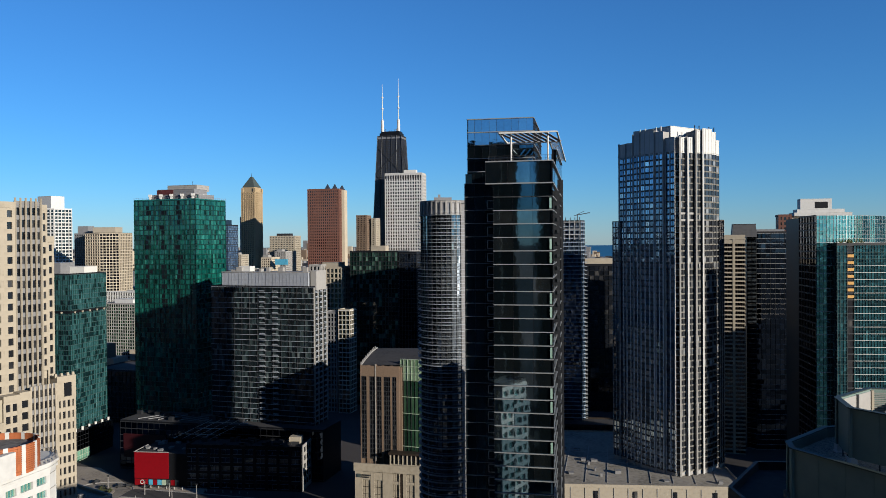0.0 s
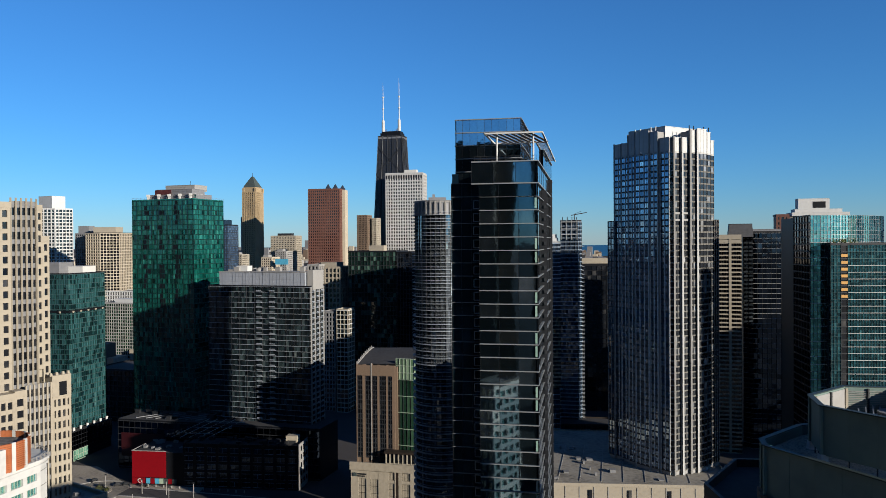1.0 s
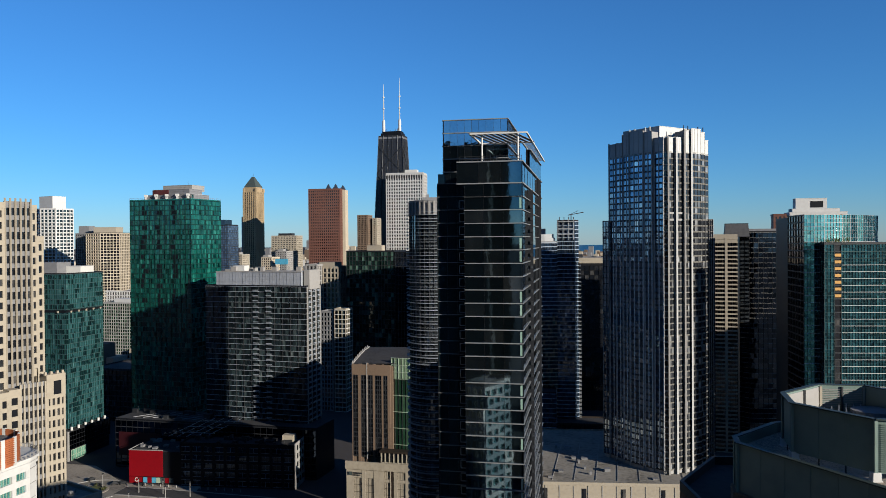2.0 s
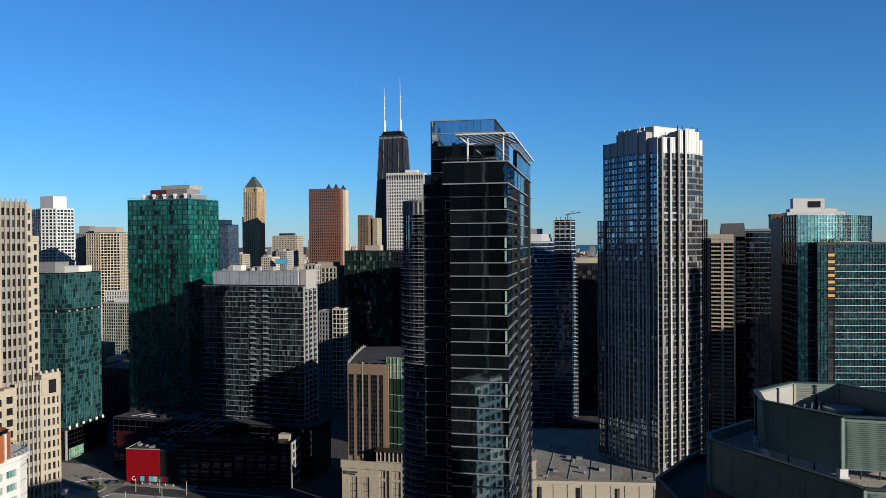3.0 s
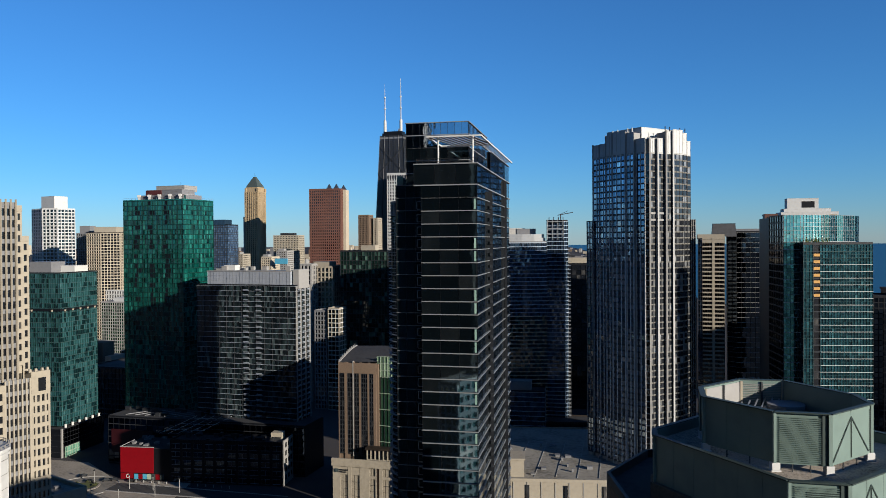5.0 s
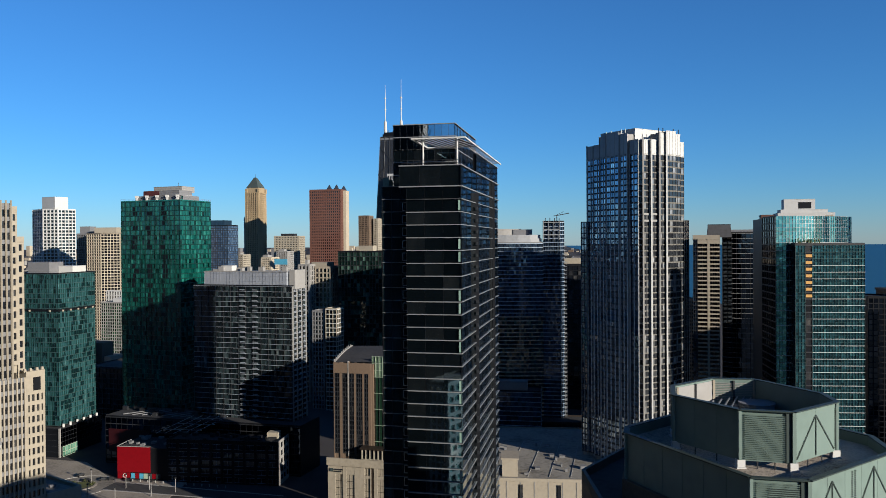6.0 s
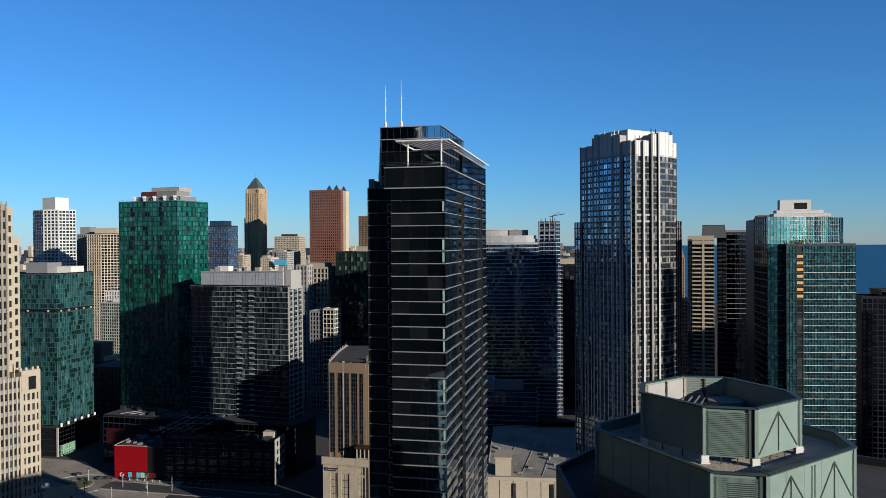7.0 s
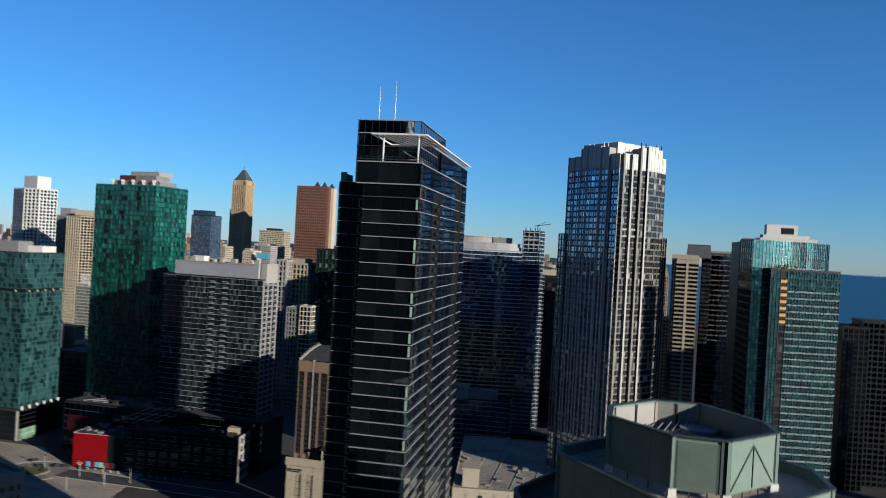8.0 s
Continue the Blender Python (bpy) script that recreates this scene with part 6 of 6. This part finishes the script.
    slab_tower("apartment_tower", "slim brown tower with a slanting top", poly, 0, 176.0, (0, 1), 50, 3.0, G_DARK, (1.3, 0.3, BROWN), (1.5, 0.3, BROWN), BROWN, singles=16)
    poly = block((-134.0, 1426.0), -16, 9, 22)
    slab_tower("apartment_tower", "slim cream tower seen past a darker one", poly, 0, 170.5, (0, 1), 48, 3.0, G_DARK, (1.4, 0.3, CREAM), (1.6, 0.3, CREAM), CREAM, singles=16)
    poly = block((-286.0, 1002.0), -14, 29, 26)
    r = slab_tower("glass_tower", "blue glass apartment tower with a flat roof house", poly, 0, 150.0, (0, 1), 48, 2.6, G_SKYBLUE, (0.3, 0.1, DIM), (0.6, 0.1, DIM), BLACK, singles=16)
    rooftop(r, -299, 1014, 149.5, 22, 18, 6.5, -14, G_BLUE[0])
    # low lit blocks between the towers
    for x, y, w, z, m in ((-318, 1180, 14, 108, CREAM), (-262, 1240, 20, 112, PALE), (-238, 1040, 16, 106, TAN),
                          (-455, 1200, 40, 112, PALE), (-520, 1350, 40, 100, GREY), (-400, 760, 24, 76, GREY)):
        r = slab_tower("apartment_building", "mid-rise masonry building among the towers", block((x, y), -16, w, 22), 0, z, (0, 1), max(6, int(z / 3.3)), 3.2, G_DARK, (1.3, 0.25, m), (1.5, 0.25, m), m, singles=16, category="building", group="mid-rise buildings")
        rooftop(r, x - w / 2, y + 9, z - 0.5, w * 0.5, 9, 3.2, -16, PALE)
    poly = block((-214.0, 1030.0), -10, 18, 2)
    put("blue_sign", Shape().prism(poly, 96, 103.5), SCREEN_BLUE, thing("roof_sign", (-223, 1030, 96), "pale blue sign panel on a roof", "sign"))


far_towers()


# ---- the near rooftop with the sage green plant screens ----
def near_roof():
    root = thing("rooftop_building", (64, 92, 0), "brick hotel roof with octagonal sage green plant screens", "building")
    low = [Vector(p) for p in ((58.8, 73.2), (64.4, 72.0), (79.2, 83.2), (80.4, 90.5), (77.5, 96.0), (70.0, 106.0), (58.4, 102.6), (50.3, 95.2), (49.6, 92.4))]
    body = inset(low, -0.6)
    put("wall", Shape().prism(body, 0, 93.8), BROWN, root, "brown brick shaft")
    put("roof_deck", Shape().prism(inset(low, 0.3), 93.8, 98.7), GRAVEL, root, "brown gravel roof")
    n = len(low)
    inn = inset(low, 0.35)
    for i in range(n):
        a, b, c, d = low[i], low[(i + 1) % n], inn[(i + 1) % n], inn[i]
        panel(root, a, b, 93.8, 99.9, c, d, trusses=2 if i == 1 else 0, louvre=i == 0)
    up = [Vector(p) for p in ((60.3, 80.7), (65.9, 79.3), (73.4, 84.9), (74.0, 90.0), (69.3, 100.0), (63.5, 101.0), (56.5, 95.3), (55.0, 89.2))]
    n = len(up)
    inn = inset(up, 0.3)
    for i in range(n):
        a, b, c, d = up[i], up[(i + 1) % n], inn[(i + 1) % n], inn[i]
        panel(root, a, b, 99.6, 105.5, c, d, trusses=1 if i == 1 else 0, louvre=i == 0, pale=True)
    for i in range(n):
        q = up[i] * 0.985 + Vector((66, 92)) * 0.015
        put("screen_foot", Shape().box(q.x - 0.45, q.y - 0.45, 98.6, q.x + 0.45, q.y + 0.45, 99.7).box(q.x - 0.55, q.y - 0.55, 98.6, q.x + 0.55, q.y + 0.55, 98.85), WHITE, root)
        a, b = up[i], up[(i + 1) % n]
        for t in (0.33, 0.66):
            e = a.lerp(b, t) * 0.99 + Vector((66, 92)) * 0.01
            put("screen_leg", Shape().beam((e.x, e.y, 98.6), (e.x, e.y, 100.4), 0.12, 0.12), DIM, root)
    # pale lining inside the far sides
    for i, w in ((5, 0.05), (4, 0.05)):
        a, b = inn[i], inn[(i + 1) % n]
        d = (b - a).normalized()
        o = Vector((-d.y, d.x))
        put("screen_lining", Shape().prism([a + o * 0.03, b + o * 0.03, b + o * 0.09, a + o * 0.09], 99.2, 105.3), PALE if i == 5 else SAGE, root, "pale inner lining of the screen")
        if i == 4:
            s = Shape()
            for k in range(24):
                z = 99.5 + k * 0.24
                p, q = a + o * 0.14 + d * 0.3, b + o * 0.14 - d * 0.3
                s.beam((p.x, p.y, z), (q.x, q.y, z), 0.12, 0.09)
            put("louvre", s, PALE, root)
        for t in (0.02, 0.5, 0.97):
            p = a.lerp(b, t) + o * 0.2
            put("inner_post", Shape().beam((p.x, p.y, 98.8), (p.x, p.y, 105.4), 0.22, 0.22), DIM if t == 0.5 else CREAM, root)
    # plant inside the screen
    s = Shape()
    s.prism(block((72, 90), 20, 9, 10), 98.6, 102.4)
    for k in range(5):
        s.tube((61 + 1.6 * k, 95.5 + 0.6 * k, 99), (62.5 + 1.6 * k, 95.5 + 0.6 * k, 102.6), 0.25, 0.25, 8)
    s.tube((68, 96, 102), (68, 96, 103.2), 2.2, 2.4, 16)
    put("cooling_plant", s, MECH, root)
    s = Shape()
    for k in range(6):
        s.beam((60 + k * 1.4, 92 + 0.9 * k, 102.9), (62.5 + k * 1.4, 97 + 0.9 * k, 103.2), 0.15, 0.15)
    put("pipe_rack", s, ALU, root)
    # lower terrace towards the front
    door = Vector((62.0, 72.42))
    put("dark_door", Shape().prism([door - Vector((1.5, -0.33)), door + Vector((1.5, -0.33)), door + Vector((1.55, -0.1)), door - Vector((1.45, -0.56))], 94.5, 98.9), SAGEDK, root, "dark green louvred door")
    t = [Vector(p) for p in ((45.5, 88.0), (53.0, 66.5), (66.0, 62.0), (98.0, 72.0), (104.0, 100.0), (86.0, 112.0), (53.5, 114.0), (45.1, 102.0))]
    put("lower_roof", Shape().prism(t, 0, 91.0, 0, 1), [BROWN, DARKROOF], root)
    ti = inset(t, 0.5)
    for i in range(len(t)):
        a, b, c, d = t[i], t[(i + 1) % len(t)], ti[(i + 1) % len(t)], ti[i]
        put("lower_parapet", Shape().prism([a, b, c, d], 90.9, 92.2), DIM, root)


def panel(root, a, b, z0, z1, c, d, trusses=0, louvre=False, pale=False):
    """One side of a plant screen: a metal wall between corner posts, with a coping, raised seams, a lattice or louvre blades."""
    dirn = (b - a).normalized()
    out = Vector((dirn.y, -dirn.x))
    L = (b - a).length
    put("screen_panel", Shape().prism([a, b, c, d], z0, z1), SAGE, root, "sage green metal screen panel")
    s = Shape()
    p, q = a + out * 0.08 - dirn * 0.05, b + out * 0.08 + dirn * 0.05
    s.beam((p.x, p.y, z1 + 0.06), (q.x, q.y, z1 + 0.06), 0.7, 0.14)
    put("coping", s, SAGEDK, root)
    if louvre:
        m = int((z1 - z0 - 0.6) / 0.22)
        s = Shape()
        for k in range(m):
            z = z0 + 0.3 + k * 0.22
            p, q = a + out * 0.10 + dirn * 0.5, b + out * 0.10 - dirn * (0.9 if L > 4 else 0.5)
            s.beam((p.x, p.y, z), (q.x, q.y, z + 0.0), 0.16, 0.07)
        put("louvre", s, SAGE, root)
        p = b + out * 0.06 - dirn * 0.45
        put("dark_strip", Shape().beam((p.x, p.y, z0), (p.x, p.y, z1), 0.7, 0.1), SAGEDK, root)
    for k in range(1, 0 if louvre else int(L / 3.2)):
        p = a + dirn * (L * k / int(L / 3.2)) + out * 0.01
        put("seam", Shape().beam((p.x, p.y, z0 + 0.05), (p.x, p.y, z1 - 0.05), 0.04, 0.03), SAGE, root)
    for e in (a, b):
        p = e + out * 0.1
        put("corner_post", Shape().beam((p.x, p.y, z0 - 0.1), (p.x, p.y, z1), 0.32, 0.32), SAGE, root)
    for k in range(trusses):
        w = L / trusses
        m0 = a + dirn * (k * w + w * 0.07) + out * 0.06
        m1 = a + dirn * (k * w + w * 0.93) + out * 0.06
        mm = (m0 + m1) / 2
        s = Shape()
        s.beam((m0.x, m0.y, z0 + 0.4), (mm.x, mm.y, z1 - 0.9), 0.07, 0.15).beam((m1.x, m1.y, z0 + 0.4), (mm.x, mm.y, z1 - 0.9), 0.07, 0.15).beam((mm.x, mm.y, z0 + 0.3), (mm.x, mm.y, z1 - 0.9), 0.07, 0.15)
        # toothed edge along the rising brace
        for j in range(22):
            e = Vector((m0.x, m0.y, z0 + 0.4)).lerp(Vector((mm.x, mm.y, z1 - 0.9)), j / 22)
            g = e - Vector((dirn.x, dirn.y, 0)) * 0.2
            s.beam(e, g, 0.07, 0.07)
        put("lattice", s, SAGEDK, root)
        for t in (m0 - dirn * w * 0.035, m1 + dirn * w * 0.035):
            for j in range(int((z1 - z0 - 0.8) / 0.25)):
                zz = z0 + 0.4 + j * 0.25
                put("bolt", Shape().beam((t.x, t.y, zz), (t.x, t.y, zz + 0.14), 0.14, 0.14), SAGEDK, root)
    return s


near_roof()


# ---- plaza with the roundabout ----
def plaza():
    alone("plaza", Shape().prism([Vector(p) for p in ((-250, 330), (-118, 310), (-118, 388), (-160, 393), (-190, 425), (-260, 440))], -0.04, 0.12), PAVING, "pale concrete plaza and drop-off road", kind="structure")
    cx, cy = -171.8, 381.6
    ring = lambda r, sx=1.0: [Vector((cx + sx * r * math.cos(2 * math.pi * i / 36), cy + r * math.sin(2 * math.pi * i / 36))) for i in range(36)]
    alone("road", Shape().prism(ring(16), 0.1, 0.16), LANE, "worn concrete turning circle", kind="structure")
    alone("kerb_island", Shape().prism(ring(8.4), 0.1, 0.36), PAVING, "round kerbed island in the turning circle", kind="structure")
    alone("lawn", Shape().prism(ring(5.6), 0.3, 0.46), GRASS, "winter lawn on the island", kind="stuff")
    alone("hedge", Shape().prism(ring(7.0), 0.34, 0.40), ASPHALT, "dark planting ring round the lawn", kind="stuff")
    alone("road", Shape().prism([Vector(p) for p in ((-158, 376), (-60, 356), (-60, 366), (-156, 388))], 0.1, 0.17), ASPHALT, "dark asphalt street in front of the store", kind="structure")
    alone("kerb", Shape().prism([Vector(p) for p in ((-157, 375), (-60, 355.2), (-60, 356), (-157, 376))], 0.1, 0.3), PALE, "pale kerb stones along the street", kind="structure")
    alone("kerb", Shape().prism([Vector(p) for p in ((-150, 386.6), (-62, 366), (-62, 366.8), (-150, 387.6))], 0.1, 0.3), PALE, "pale kerb stones along the store front", kind="structure")
    for a0, a1, r0 in ((20, 150, 17.2), (200, 330, 17.2)):
        s = Shape()
        for k in range(24):
            t0, t1 = radians(a0 + (a1 - a0) * k / 24), radians(a0 + (a1 - a0) * (k + 1) / 24)
            s.beam((cx + r0 * math.cos(t0), cy + r0 * math.sin(t0), 0.22), (cx + r0 * math.cos(t1), cy + r0 * math.sin(t1), 0.22), 0.5, 0.3)
        alone("kerb", s, PALE, "pale kerb stones round the turning circle", kind="structure")
    r = random.Random(31)
    for k in range(9):
        t = r.uniform(0, 6.28)
        x, y = cx + 6.2 * math.cos(t), cy + 6.2 * math.sin(t)
        bush = thing("shrub", (x, y, 0.4), "dark clipped evergreen shrub on the island", "shrub", "island shrubs")
        s = Shape()
        for _ in range(60):
            d = Vector((r.gauss(0, 0.5), r.gauss(0, 0.5), abs(r.gauss(0.5, 0.4))))
            a1, b1 = Vector((r.uniform(-0.3, 0.3), r.uniform(-0.3, 0.3), r.uniform(-0.2, 0.2))), Vector((r.uniform(-0.3, 0.3), r.uniform(-0.3, 0.3), r.uniform(-0.2, 0.2)))
            s.quad(d - a1, d - b1, d + a1, d + b1)
        put("foliage", s, GRASS, bush, world_space=False)
    bol = thing("bollard", (0, 0, 0), "short pale concrete bollard on the plaza", "bollard", "plaza bollards")
    put("shaft", Shape().tube((0, 0, 0), (0, 0, 1.0), 0.3, 0.26, 8).tube((0, 0, 1.0), (0, 0, 1.2), 0.34, 0.2, 8), PALE, bol, world_space=False)
    bol.location = (-152, 392.0, 0.12)
    for k in range(1, 14):
        copy_thing(bol, Matrix.Translation((-152 + 4.4 * k, 392.0 - 0.9 * k - 1.5, 0.12)))
    wall = thing("parapet_wall", (-186, 372, 0), "low cream stone wall beside the turning circle", "wall")
    for p, z in (([(-196, 362), (-184.5, 378), (-186, 379), (-197.5, 363)], 3.0), ([(-184.5, 366), (-176, 370), (-176.4, 371), (-185, 367)], 2.2)):
        put("wall_run", Shape().prism([Vector(q) for q in p], 0.1, z).prism(inset([Vector(q) for q in p], -0.15), z, z + 0.3), CREAM, wall)
    post = thing("street_lamp", (0, 0, 0), "pale slender street lamp post on the plaza", "street lamp", "plaza lamps")
    put("pole", Shape().tube((0, 0, 0), (0, 0, 7), 0.2, 0.14, 8), PALE, post)
    put("lamp_head", Shape().box(-0.35, -0.35, 6.9, 0.35, 0.35, 7.5), DIM, post)
    spots = [(-146, 378), (-168, 386), (-133, 376), (-158, 362), (-142, 357), (-128, 366), (-180, 360), (-118, 372)]
    post.location = (*spots[0], 0.12)
    for x, y in spots[1:]:
        copy_thing(post, Matrix.Translation((x, y, 0.12)))
    car = thing("car", (-172, 389, 0.16), "small parked car on the plaza", "car", "parked cars")
    put("body", Shape().box(-2.2, -0.9, 0.35, 2.2, 0.9, 0.95).prism([Vector(p) for p in ((-1.2, -0.8), (1.3, -0.8), (1.3, 0.8), (-1.2, 0.8))], 0.95, 1.5, taper=0.82), DIM, car, world_space=False)
    for x in (-1.4, 1.4):
        for y in (-0.9, 0.9):
            put("wheel", Shape().tube((x, y - 0.1, 0.34), (x, y + 0.1, 0.34), 0.34, 0.34, 12), BLACK, car, world_space=False)
    for x, y, a in ((-164, 391, 20), (-160, 392, 10), (-180, 398, 60), (-176, 369, 80), (-150, 390, -5), (-186, 385, 70)):
        copy_thing(car, pose(x, y, 0.16, 0, 0, a))


plaza()


# ---- unseen towers behind the camera, added for reflections and dimmer skylight ----
def behind():
    r = random.Random(21)
    spots = [(-260, -120, 60, 210), (-165, -170, 86, 250), (-90, -150, 60, 185), (-20, -190, 60, 260), (-22, -152, 50, 230), (-70, -70, 46, 172), (-130, 0, 56, 235), (-140, -70, 56, 225), (-220, -30, 60, 220),
             (-330, 0, 60, 190), (-300, 90, 50, 170), (-40, -300, 70, 300), (-160, -320, 70, 195), (20, -330, 60, 280)]
    # further unseen black towers, added to cut skylight from the left
    spots += [(-150, 66, 70, 330), (-215, 130, 56, 270), (-280, 210, 60, 250)]
    for x, y, w, h in spots:
        poly = block((x + w / 2, y), -16, w, 40)
        c = Vector((x, y + 20))
        root = thing("office_tower", (x, y, 0), "plain unseen dark tower added for reflections and less skylight", "skyscraper", "towers on the far bank")
        put("wall", Shape().prism(poly, 0, h), r.choice((DIM, BLACK, BRONZE)) if y < 60 else BLACK, root)
        s = Shape()
        for k in range(int(h / 8)):
            s.prism(inset(poly, -0.3), 4 + 8 * k, 6 + 8 * k)
        put("floor_bands", s, r.choice((BLACK, BRONZE, DIM)) if y < 60 else BLACK, root)
        # white piers added so the black glass mirrors a bright strip
        if w == 86:
            for k in range(5):
                q = poly[1].lerp(poly[2], (k + 0.5) / 5)
                put("pale_pier", Shape().beam((q.x, q.y, 0), (q.x, q.y, h), 2.2, 1.6), WHITE, root)
    for x, y, w, d, h in CASTERS:
        poly = block((x + w / 2, y), -16, w, d)
        root = thing("apartment_tower", (x, y, 0), "plain unseen tower added to throw shadow into the view", "skyscraper", "towers beside the river mouth")
        put("wall", Shape().prism(poly, 0, h), GREY, root)
        s = Shape()
        for k in range(int(h / 6)):
            s.prism(inset(poly, -0.3), 3 + 6 * k, 4.2 + 6 * k)
        put("floor_bands", s, PALE, root)


# unseen towers added to shade the striped, stepped and blue towers
CASTERS = [(402, 250, 50, 40, 142), (357.5, 152, 14, 6, 188), (321, 251, 46, 22, 203)]
behind()


# ---- the white block by the river, mirrored in the black glass tower ----
def river_block():
    poly = block((-0.7, 58.9), 15, 7, 15)
    root = thing("apartment_building", (-12, 70, 0), "white apartment block with teal windows beside the river", "building")
    core(root, poly, 0, 82, DIM, ROOF, 0.45, 0.8)
    facade(root, poly[1], poly[2], 2, 80.6, 25, 4, G_AQUA, (0.9, 0.25, WHITE), (1.2, 0.25, WHITE), 0.3, 0.4, 0, band_parts=False, pier_parts=False)
    facade(root, poly[2], poly[3], 2, 80.6, 25, 3, G_DARK, (0.5, 0.25, GREY), (0.6, 0.25, GREY), 0.3, 0.4, 0, band_parts=False, pier_parts=False)


river_block()
